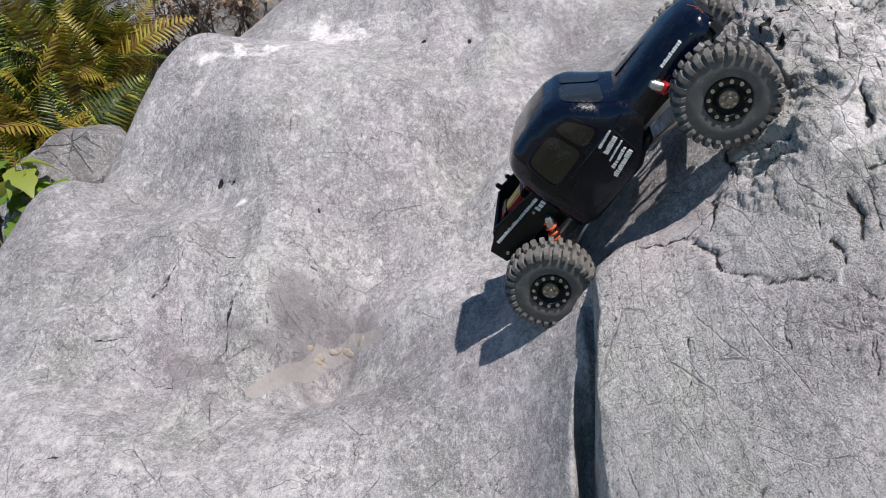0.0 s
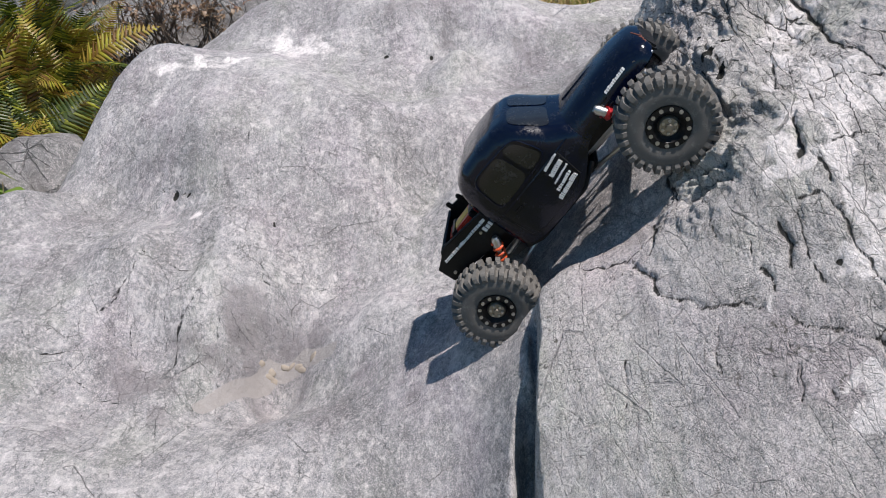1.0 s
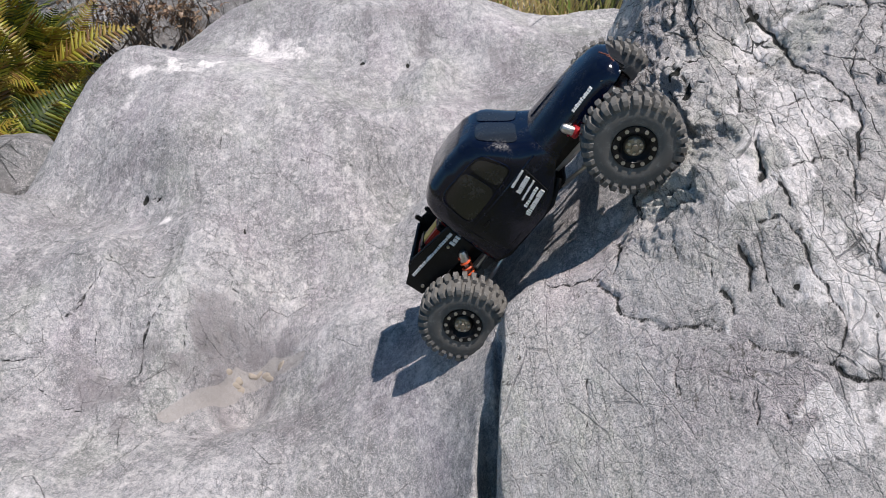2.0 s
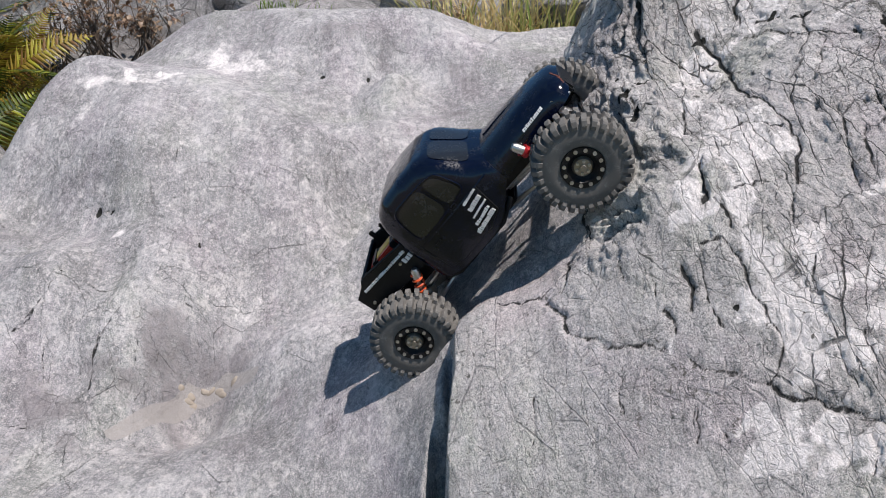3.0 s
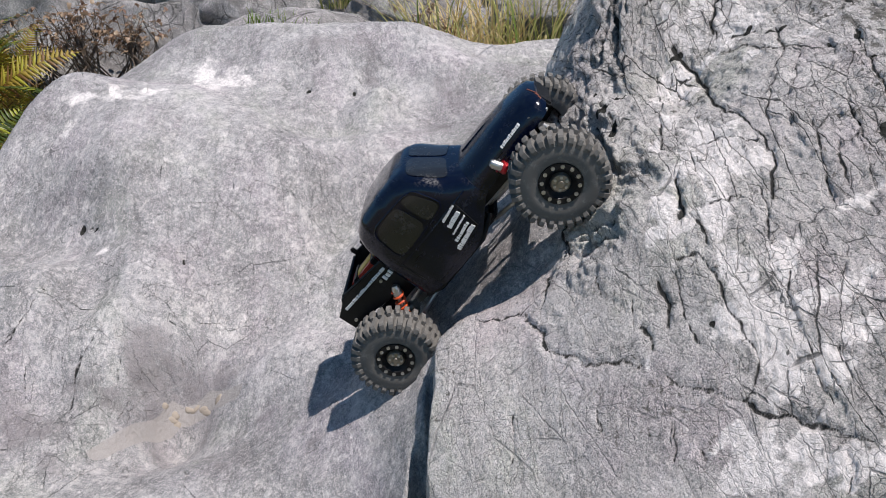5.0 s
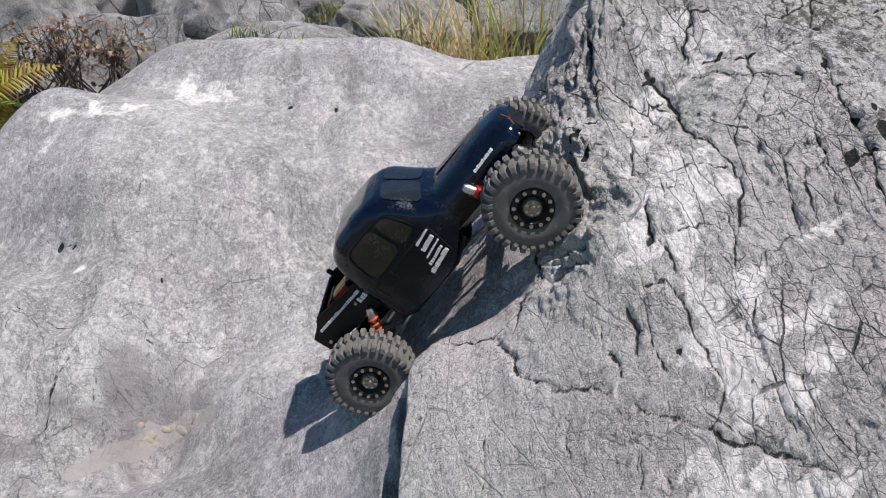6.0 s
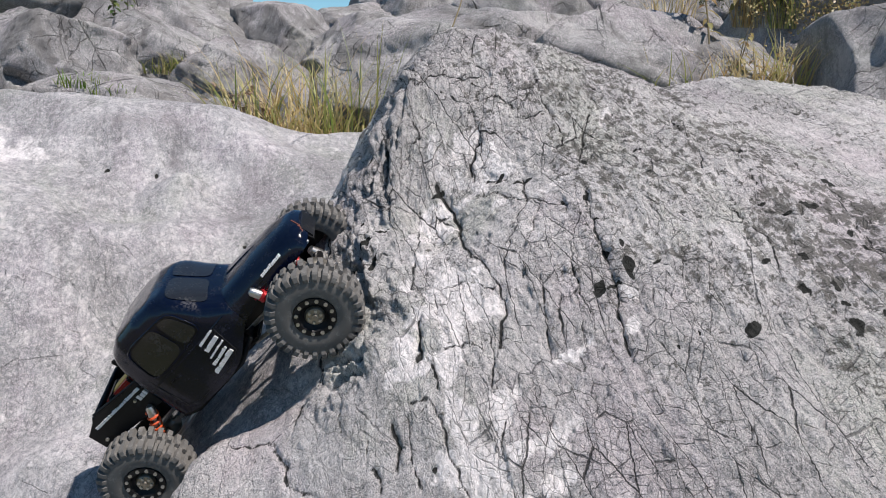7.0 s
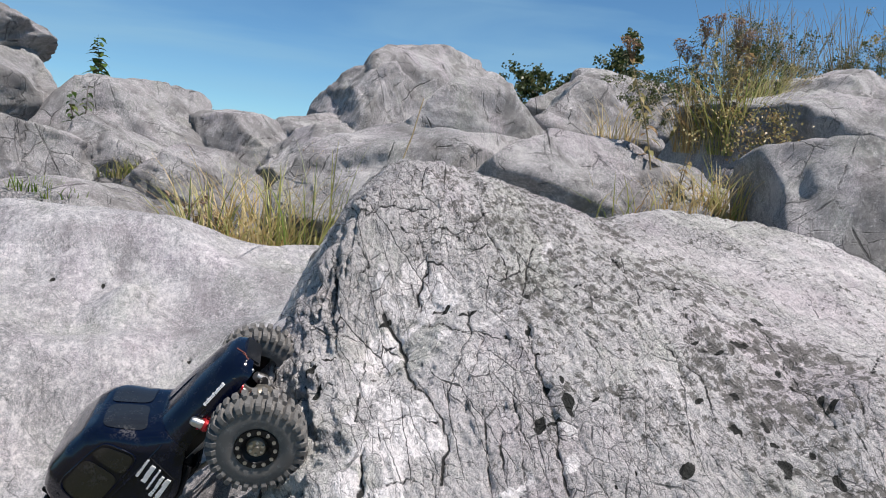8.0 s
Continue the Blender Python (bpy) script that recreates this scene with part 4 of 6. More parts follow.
def rock_dome():
    x, y = np.meshgrid(ticks(0.02, 0.10, 1.00, 2.35, 0.0017, 0.008), ticks(-0.15, 0.50, 1.32, 2.35, 0.0017, 0.008))
    z = sunk(x, y, dome_height(x, y), 0.0, 1.55, 0.48, 1.68, 311)
    P, N = with_normals(x, y, z)
    q = P.reshape(-1, 3)
    shape = x.shape
    wob = fbm(q * 28.0, 3, 131).reshape(shape)
    wide = fbm(q * 9.0, 2, 141).reshape(shape)
    ragged = np.exp(-(line_distance(x, y, RAGGED) / 0.05) ** 2)
    lean = q @ np.array(((1.0, 0.0, 0.0), (0.25, 1.0, 0.0), (-0.35, 0.0, 1.0)))
    # flakes that stand on edge and run down the step; low blocks elsewhere
    flakes = fbm(lean * np.array((34.0, 6.0, 6.0)), 4, 7, 0.55).reshape(shape) * 5
    plates = np.floor(flakes) + smooth(0.0, 0.16, flakes - np.floor(flakes))
    chips = fbm(lean * np.array((55.0, 24.0, 24.0)), 3, 57, 0.6).reshape(shape) * 4
    chips = np.floor(chips) + smooth(0.0, 0.25, chips - np.floor(chips))
    broken = 0.15 + 0.85 * smooth(0.36, 0.46, x + 0.2 * (y - 0.85))
    d = 0.006 * fbm(q * 6.0, 3, 103).reshape(shape)
    d += (0.3 + 0.7 * broken) * 0.0030 * fbm(lean * np.array((22.0, 9.0, 9.0)), 5, 111, 0.6).reshape(shape)
    d += 0.0024 * fbm(q * 90.0, 4, 121, 0.75).reshape(shape)
    d += ragged * (0.0042 * plates + 0.0026 * chips + 0.005 * fbm(q * np.array((80.0, 36.0, 36.0)), 4, 177, 0.65).reshape(shape))
    d += broken * (1 - ragged) * (0.0015 * plates + 0.0018 * chips)
    jx, jy = x + 0.007 * fbm(q * 38.0, 3, 151, 0.6).reshape(shape), y + 0.009 * fbm(q * 38.0, 3, 161, 0.6).reshape(shape)
    seams = np.abs(fbm(lean * np.array((36.0, 5.0, 5.0)), 4, 77, 0.5).reshape(shape)) * 0.03 + 0.016 * (1 - smooth(0.30, 0.85, ragged + 0.35 * wide))
    d -= 0.010 * np.exp(-(seams / 0.0022) ** 2)
    cut = carve(jx, jy, DOME_CRACKS, 0.0016, 0.0026)
    off = x - np.interp(y, WALL_Y, WALL_X) + 0.003 * wob
    cliff = 0.16 * smooth(0.006, -0.008, off) * smooth(1.06, 1.0, y)
    pits = spots(jx, jy, [(a, b, 0.8 * r) for a, b, r in DOME_BLACK + DOME_BLACK_SMALL], wob * 1.5)
    P = P + N * (d - cut - 0.002 * pits)[..., None]
    P[..., 2] -= cliff
    marks = np.zeros((*shape, 4))
    marks[..., 0] = spots(jx, jy, DOME_WHITE + DOME_WHITE_LOW, wide * 1.4)
    marks[..., 1] = pits
    marks[..., 2] = smooth(0.60, 0.80, x + 0.25 * (y - 0.9) + 0.15 * wide) * (1 - 0.7 * smooth(1.0, 1.2, x))
    # a darker tone along the ragged step
    marks[..., 3] = 0.3 * ragged
    cracked = 0.36 + 0.64 * smooth(0.36, 0.50, x + 0.25 * (y - 0.85) + 0.06 * wide) * (1 - 0.4 * smooth(0.66, 0.85, x + 0.1 * wide))
    # seams pass as cracks: the shade of deep grooves put into their colour
    ob = sheet_mesh("rock_dome", P, DOME, marks, np.minimum(seams - 0.0002, nearest(jx, jy, [(0.8 * w + 0.0002, pts) for w, pts in DOME_CRACKS])), along(x, y, z, cracked))
    return tagged(ob, "rough cracked pale grey rock dome with white patches and dark lichen", "rock", kind="structure")


slab = rock_slab()
dome = rock_dome()


def ground():
    rr = np.concatenate([np.linspace(0.02, 8, 150), np.geomspace(8.2, 900, 60)])
    aa = np.linspace(0, 2 * math.pi, 241)
    r, a = np.meshgrid(rr, aa, indexing="ij")
    x, y = r * np.sin(a), 1.0 + r * np.cos(a)
    z = ground_height(x, y)
    q = np.stack([x, y, z], -1).reshape(-1, 3)
    z = z + 0.04 * fbm(q * 1.7, 4, 201).reshape(x.shape) * smooth(1.2, 3.0, r)
    z = z + 2.5 * fbm(q * 0.02, 3, 211).reshape(x.shape) * smooth(40, 300, r)
    ob = sheet_mesh("ground", np.stack([x, y, z], -1)[:, ::-1], GROUND)
    return tagged(ob, "dry stony ground with thin grass between the rocks", "ground", kind="structure")


ground()


def boulder(at, size, turn=0.0, seed=0, lump=0.13, square=3.2, detail=6, label="rounded weathered grey boulder lying among other rocks"):
    """A rounded stone: its middle, its half sizes, its turn about the vertical."""
    bm = bmesh.new()
    bmesh.ops.create_icosphere(bm, subdivisions=detail, radius=1.0)
    me = bpy.data.meshes.new("boulder")
    bm.to_mesh(me)
    bm.free()
    p = np.empty(len(me.vertices) * 3, dtype=np.float32)
    me.vertices.foreach_get("co", p)
    p = p.reshape(-1, 3).astype(float)
    u = p / (np.abs(p) ** square).sum(1, keepdims=True) ** (1 / square)
    rnd = random.Random(seed * 7 + 1)
    r = np.ones(len(p))
    for k in range(16):
        n = np.array([rnd.gauss(0, 1), rnd.gauss(0, 1), rnd.gauss(0.2, 0.8)])
        n /= np.linalg.norm(n)
        cut = rnd.uniform(0.66, 0.97) / np.maximum(u @ n, 1e-3)
        r = np.minimum(r, r + (cut - r) * smooth(0.0, 0.10, r - cut) * 0.96)
    u = u * (r * (1 + lump * fbm(p * 1.3 + seed * 3.7, 2, seed) + 0.35 * lump * fbm(p * 4.0 + seed, 3, seed + 50)))[:, None] * 1.12
    c, s = math.cos(radians(turn)), math.sin(radians(turn))
    w = u * np.array(size) * np.array((1.2, 1.15, 1.0))
    w = np.stack([c * w[:, 0] - s * w[:, 1], s * w[:, 0] + c * w[:, 1], w[:, 2]], 1) + np.array(at)
    big = min(1.0, max(size))
    joint = np.abs(fbm(w * np.array((2.2, 2.2, 3.4)) / big ** 0.5 + seed, 3, seed + 70))
    ledge = fbm(w * np.array((2.0, 2.0, 7.0)), 3, seed + 80) * 4
    ledge = np.floor(ledge) + smooth(0.0, 0.35, ledge - np.floor(ledge))
    w = w + p * (0.014 * fbm(w * 9.0, 4, seed + 90, 0.6) - 0.04 * np.exp(-(joint / 0.03) ** 2) + 0.010 * ledge)[:, None] * big
    me.vertices.foreach_set("co", w.reshape(-1).astype(np.float32))
    me.polygons.foreach_set("use_smooth", np.ones(len(me.polygons), dtype=bool))
    me.update()
    me.materials.append(FAR_ROCK)
    return tagged(new("boulder", me), label, "boulder", "boulders behind the outcrop")


STONES = [  # middle, half sizes, turn
    ((-0.55, 4.35, 0.92), (0.36, 0.40, 0.34), 10), ((-1.08, 5.6, 1.20), (0.70, 0.60, 0.55), 0), ((-1.16, 5.8, 1.74), (0.45, 0.40, 0.26), 15), ((-0.10, 5.4, 0.98), (0.55, 0.50, 0.50), -10),
    ((-0.05, 4.45, 0.98), (0.28, 0.30, 0.24), 20), ((0.62, 5.2, 0.95), (0.34, 0.36, 0.38), 0), ((0.98, 4.6, 0.95), (0.30, 0.34, 0.32), 30), ((0.34, 4.15, 0.86), (0.26, 0.26, 0.26), 5),
    ((2.50, 7.0, 1.36), (0.62, 0.60, 0.76), 0), ((1.75, 6.8, 1.25), (0.42, 0.45, 0.66), 20), ((1.35, 6.4, 0.95), (0.75, 0.55, 0.52), 0),
]
STONES_RIGHT = [
    ((2.02, 4.8, 1.12), (0.55, 0.50, 0.50), 10), ((1.25, 3.25, 0.98), (0.52, 0.42, 0.32), -8), ((2.85, 5.0, 1.25), (0.45, 0.45, 0.58), 0), ((2.00, 3.05, 0.90), (0.90, 0.48, 0.42), 12),
    ((2.66, 2.12, 0.86), (0.50, 0.42, 0.52), 8), ((3.55, 3.45, 1.30), (0.75, 0.50, 0.42), 5), ((4.0, 5.5, 1.35), (1.10, 0.70, 0.55), 0), ((5.0, 4.8, 1.55), (0.70, 0.50, 0.55), 15),
]
STONES_NEAR = [
    ((-0.92, 3.45, 0.66), (0.36, 0.30, 0.36), 20), ((-0.35, 3.7, 0.62), (0.40, 0.30, 0.30), 0), ((0.15, 3.55, 0.60), (0.26, 0.26, 0.26), 40), ((-1.04, 2.12, 0.44), (0.16, 0.13, 0.20), 25),
    ((0.72, 3.7, 0.66), (0.30, 0.26, 0.28), 10), ((-0.75, 4.0, 0.74), (0.3, 0.3, 0.26), 0), ((-1.9, 4.8, 0.8), (0.6, 0.5, 0.6), 0),
]
for i, (at, size, turn) in enumerate(STONES + STONES_RIGHT + STONES_NEAR):
    boulder(at, size, turn, i + 1, label="rounded weathered grey boulder lying among other rocks" if size[0] < 0.5 else "large weathered grey rock mass rising behind the outcrop")


def pebbles():
    """Small flat stones lying on the silt in the hollow."""
    rnd = random.Random(91)
    for k in range(9):
        t = (k + rnd.random()) / 9
        x, y = -0.335 + 0.10 * t + rnd.gauss(0, 0.006), 1.398 + 0.018 * math.sin(2.6 * t) + rnd.gauss(0, 0.006)
        bm = bmesh.new()
        bmesh.ops.create_icosphere(bm, subdivisions=2, radius=1.0)
        size = Vector((rnd.uniform(0.006, 0.015), rnd.uniform(0.004, 0.009), rnd.uniform(0.0014, 0.0024)))
        for v in bm.verts:
            w = 1 + 0.25 * math.sin(3.1 * v.co.x + k) * math.cos(2.3 * v.co.y + 2 * k)
            v.co = Vector((v.co.x * size.x, v.co.y * size.y, v.co.z * size.z)) * w
        ob = part("pebble", bm, SAND, None, "", 60)
        near = np.array([[x, y], [x + 0.012, y], [x, y + 0.012]])
        h = slab_height(near[:, 0], near[:, 1])
        h = h + 0.010 * fbm(np.column_stack([near, h]) * 5.5, 3, 3)
        normal = Vector((-(h[1] - h[0]) / 0.012, -(h[2] - h[0]) / 0.012, 1)).normalized()
        lie = Vector((0, 0, 1)).rotation_difference(normal).to_matrix().to_4x4()
        ob.matrix_world = Matrix.Translation(Vector((x, y, float(h[0]))) + normal * 0.0006) @ lie @ pose(0, 0, 0, 0, 0, rnd.uniform(0, 180))
        tagged(ob, "small flat beige pebble lying on silt", "pebble", "pebbles in the hollow")


pebbles()


# ---- the toy truck ----
# Its own axes: x ahead, y to its left, z up; the middle of the axles is the origin.
CAB = [  # place along the truck, half width, lowest, highest, squareness
    (-0.086, 0.052, 0.036, 0.112, 3.0), (-0.083, 0.064, 0.026, 0.126, 4.0), (-0.074, 0.070, 0.016, 0.140, 5.0), (-0.050, 0.073, 0.011, 0.150, 6.2), (-0.015, 0.074, 0.010, 0.152, 6.5),
    (0.015, 0.073, 0.011, 0.150, 6.5), (0.033, 0.072, 0.015, 0.144, 6.2), (0.044, 0.0715, 0.020, 0.134, 5.8), (0.060, 0.070, 0.031, 0.113, 4.2), (0.075, 0.068, 0.041, 0.094, 3.8), (0.082, 0.066, 0.046, 0.088, 3.4),
]
HOOD = [
    (0.070, 0.0665, 0.042, 0.089, 3.2), (0.095, 0.064, 0.047, 0.089, 3.0), (0.135, 0.060, 0.050, 0.089, 2.8), (0.172, 0.055, 0.050, 0.087, 2.8), (0.196, 0.051, 0.049, 0.083, 2.7), (0.207, 0.046, 0.050, 0.078, 2.6), (0.212, 0.036, 0.055, 0.071, 2.4),
]


def section(rows, x):
    cols = list(zip(*rows))
    return [float(np.interp(x, cols[0], c)) for c in cols[1:]]


def shell(rows, steps, ring=28):
    """A hull through the cross sections of rows, open below."""
    bm = bmesh.new()
    xs = np.linspace(rows[0][0], rows[-1][0], steps)
    rings = []
    for x in xs:
        w, lo, hi, n = section(rows, x)
        one = []
        for k in range(ring + 1):
            a = math.pi * k / ring
            c, s = math.cos(a), math.sin(a)
            one.append(bm.verts.new((x, w * math.copysign(abs(c) ** (2 / n), c), lo + (hi - lo) * s ** (2 / n))))
        rings.append(one)
    for a, b in zip(rings, rings[1:]):
        for k in range(ring):
            bm.faces.new((a[k], a[k + 1], b[k + 1], b[k]))
    bm.faces.new(rings[0])
    bm.faces.new(rings[-1][::-1])
    for a, b in zip(rings, rings[1:]):
        bm.faces.new((a[0], b[0], b[-1], a[-1]))
    bmesh.ops.recalc_face_normals(bm, faces=bm.faces[:])
    return bm


def side_y(rows, x, z):
    w, lo, hi, n = section(rows, x)
    f = min(max((z - lo) / (hi - lo), 0.0), 0.999)
    return w * (1 - f ** n) ** (1 / n)


def top_z(rows, x, y):
    w, lo, hi, n = section(rows, x)
    return lo + (hi - lo) * (1 - min(abs(y) / w, 0.999) ** n) ** (1 / n)


def squircle(u, v, power):
    """A point of the unit square moved into a square with rounded corners."""
    m = max(abs(u), abs(v))
    if m == 0:
        return 0.0, 0.0
    r = m / (abs(u) ** power + abs(v) ** power) ** (1 / power)
    return u * r, v * r


def side_patch(rows, side, corners, power=6.0, lift=0.0012, n=10):
    """A thin plate on the flank; corners: four (x, z), round from the lower rear."""
    bm = bmesh.new()
    c = [Vector(p) for p in corners]
    vs = []
    for i in range(n + 1):
        for j in range(n + 1):
            u, v = squircle(2 * i / n - 1, 2 * j / n - 1, power)
            u, v = (u + 1) / 2, (v + 1) / 2
            x, z = (c[0] * (1 - u) + c[1] * u) * (1 - v) + (c[3] * (1 - u) + c[2] * u) * v
            vs.append(bm.verts.new((x, side * (side_y(rows, x, z) + lift), z)))
    for i in range(n):
        for j in range(n):
            a = i * (n + 1) + j
            q = (vs[a], vs[a + n + 1], vs[a + n + 2], vs[a + 1])
            bm.faces.new(q if side < 0 else q[::-1])
    ext = bmesh.ops.extrude_face_region(bm, geom=bm.faces[:])
    bmesh.ops.translate(bm, verts=[e for e in ext["geom"] if isinstance(e, bmesh.types.BMVert)], vec=(0, side * 0.0006, 0))
    bmesh.ops.recalc_face_normals(bm, faces=bm.faces[:])
    return bm


def top_patch(rows, x0, x1, y0, y1, power=6.0, lift=0.0012, n=10):
    bm = bmesh.new()
    vs = []
    for i in range(n + 1):
        for j in range(n + 1):
            u, v = squircle(2 * i / n - 1, 2 * j / n - 1, power)
            x, y = x0 + (x1 - x0) * (u + 1) / 2, y0 + (y1 - y0) * (v + 1) / 2
            vs.append(bm.verts.new((x + lift * 0.6, y, top_z(rows, x, y) + lift)))
    for i in range(n):
        for j in range(n):
            a = i * (n + 1) + j
            bm.faces.new((vs[a], vs[a + n + 1], vs[a + n + 2], vs[a + 1]))
    bmesh.ops.recalc_face_normals(bm, faces=bm.faces[:])
    return bm


def tyre_mesh(around=300, blocks=30):
    """A tyre in one skin: the tread blocks stand up out of it."""
    section_ = [(0.0255, -0.0150), (0.0265, -0.0205), (0.033, -0.0228), (0.041, -0.0226), (0.0466, -0.0215), (0.0470, -0.0214), (0.0500, -0.0206), (0.0535, -0.0192), (0.0543, -0.0170),
                (0.0546, -0.0140), (0.0548, -0.0105), (0.0548, -0.0100), (0.0549, -0.0060), (0.0550, -0.0012), (0.0550, -0.0006)]
    prof = section_ + [(r, -y) for r, y in section_[::-1]]
    n = len(prof)
    verts = np.zeros((around, n, 3))
    for k in range(around):
        for i, (r, y) in enumerate(prof):
            s = -1 if i < n // 2 else 1
            i2 = i if s < 0 else n - 1 - i
            ph = (k / around * blocks + (0.5 if s > 0 else 0.0)) % 1.0
            skew = (ph + (0.35 * (i2 - 10) / 4 if i2 > 10 else 0.0)) % 1.0
            up = 0.0
            if 5 < i2 <= 10:
                up = 1.0 if 0.14 < ph < 0.76 else 0.0
            elif 11 <= i2 <= 13:
                up = 0.92 if 0.28 < skew < 0.86 else 0.0
            out = 0.0030 if 5 < i2 < 9 and up else 0.0
            rr = r + up * (0.0058 if i2 > 7 else (0.0045 if i2 == 7 else 0.002))
            a = 2 * math.pi * k / around
            verts[k, i] = (rr * math.cos(a), y + s * out, rr * math.sin(a))
    bm = bmesh.new()
    vs = [[bm.verts.new(verts[k, i]) for i in range(n)] for k in range(around)]
    for k in range(around):
        a, b = vs[k], vs[(k + 1) % around]
        for i in range(n - 1):
            bm.faces.new((a[i], a[i + 1], b[i + 1], b[i]))
    bmesh.ops.recalc_face_normals(bm, faces=bm.faces[:])
    return bm


def hexes(places, r, y0, y1, seg=6):
    bm = bmesh.new()
    for x, z in places:
        add_rod(bm, [(x, y0, z), (x, y1, z)], r, seg)
    return bm


def wheel_parts(root):
    """One wheel, its outer face towards -y: the rim carries tyre, hub and bolts."""
    rim = part("wheel", lathe([(0.0262, -0.0190), (0.0258, -0.0222), (0.0190, -0.0222), (0.0165, -0.0180), (0.0120, -0.0150), (0.0, -0.0145), (0.0, -0.010), (0.020, -0.008), (0.0262, 0.018)], 40, False), TRIM, root)
    part("tyre", tyre_mesh(), RUBBER, rim, "grey dusty rubber tyre with chunky tread blocks", 30)
    hub = lathe([(0.0, -0.0235), (0.0035, -0.0235), (0.0040, -0.0205), (0.0105, -0.0200), (0.0125, -0.0175), (0.0128, -0.0148), (0.0, -0.0148)], 20, False)
    part("hub", hub, BRONZE, rim, "dirty metal hub")
    for k in range(6):
        a = math.pi * k / 3
        part("nut", hexes([(0.0078 * math.cos(a), 0.0078 * math.sin(a))], 0.0019, -0.0190, -0.0222), STEEL, rim)
    for k in range(12):
        a = math.pi * k / 6
        x, z = 0.0222 * math.cos(a), 0.0222 * math.sin(a)
        part("bolt", hexes([(x, z)], 0.0025, -0.0210, -0.0236, 8), STEEL, rim)
    return rim


def coil(a, b, r, turns, wire, seg=6):
    a, b = Vector(a), Vector(b)
    d = (b - a).normalized()
    u = d.orthogonal().normalized()
    v = d.cross(u)
    n = int(turns * 12)
    return rod([a + (b - a) * (k / n) + r * (math.cos(2 * math.pi * k / 12) * u + math.sin(2 * math.pi * k / 12) * v) for k in range(n + 1)], wire, seg)


def strip_of_marks(parent, rows, side, x0, z0, x1, z1, height, count, seed, mat=PRINT):
    """A line of small print as plain bars on the flank."""
    rnd = random.Random(seed)
    bm = bmesh.new()
    along = Vector((x1 - x0, z1 - z0))
    up = Vector((-along.y, along.x)).normalized() * height
    for k in range(count):
        w = 1.0 / count * rnd.uniform(0.55, 0.82)
        hh = rnd.uniform(0.7, 1.0)
        quad = []
        for s, e in ((0, 0), (1, 0), (1, 1), (0, 1)):
            q = Vector((x0, z0)) + along * (k / count + s * w) + up * (e * hh)
            y = side * ((side_y(rows, q.x, q.y) if rows else 0.0622) + 0.0022)
            quad.append((q.x, y, q.y))
        vs = [bm.verts.new(q) for q in quad]
        back = [bm.verts.new((q[0], q[1] - side * 0.0018, q[2])) for q in quad]
        bm.faces.new(vs)
        for i in range(4):
            bm.faces.new((vs[i], back[i], back[(i + 1) % 4], vs[(i + 1) % 4]))
    bmesh.ops.recalc_face_normals(bm, faces=bm.faces[:])
    return part("print_bar", bm, mat, parent)


def plate(outline, y, thick):
    """A flat sheet with an outline of (x, z), upright along the truck."""
    bm = bmesh.new()
    a = [bm.verts.new((x, y - thick / 2, z)) for x, z in outline]
    b = [bm.verts.new((x, y + thick / 2, z)) for x, z in outline]
    bm.faces.new(a)
    bm.faces.new(b[::-1])
    n = len(outline)
    for i in range(n):
        bm.faces.new((a[i], b[i], b[(i + 1) % n], a[(i + 1) % n]))
    bmesh.ops.recalc_face_normals(bm, faces=bm.faces[:])
    return bm


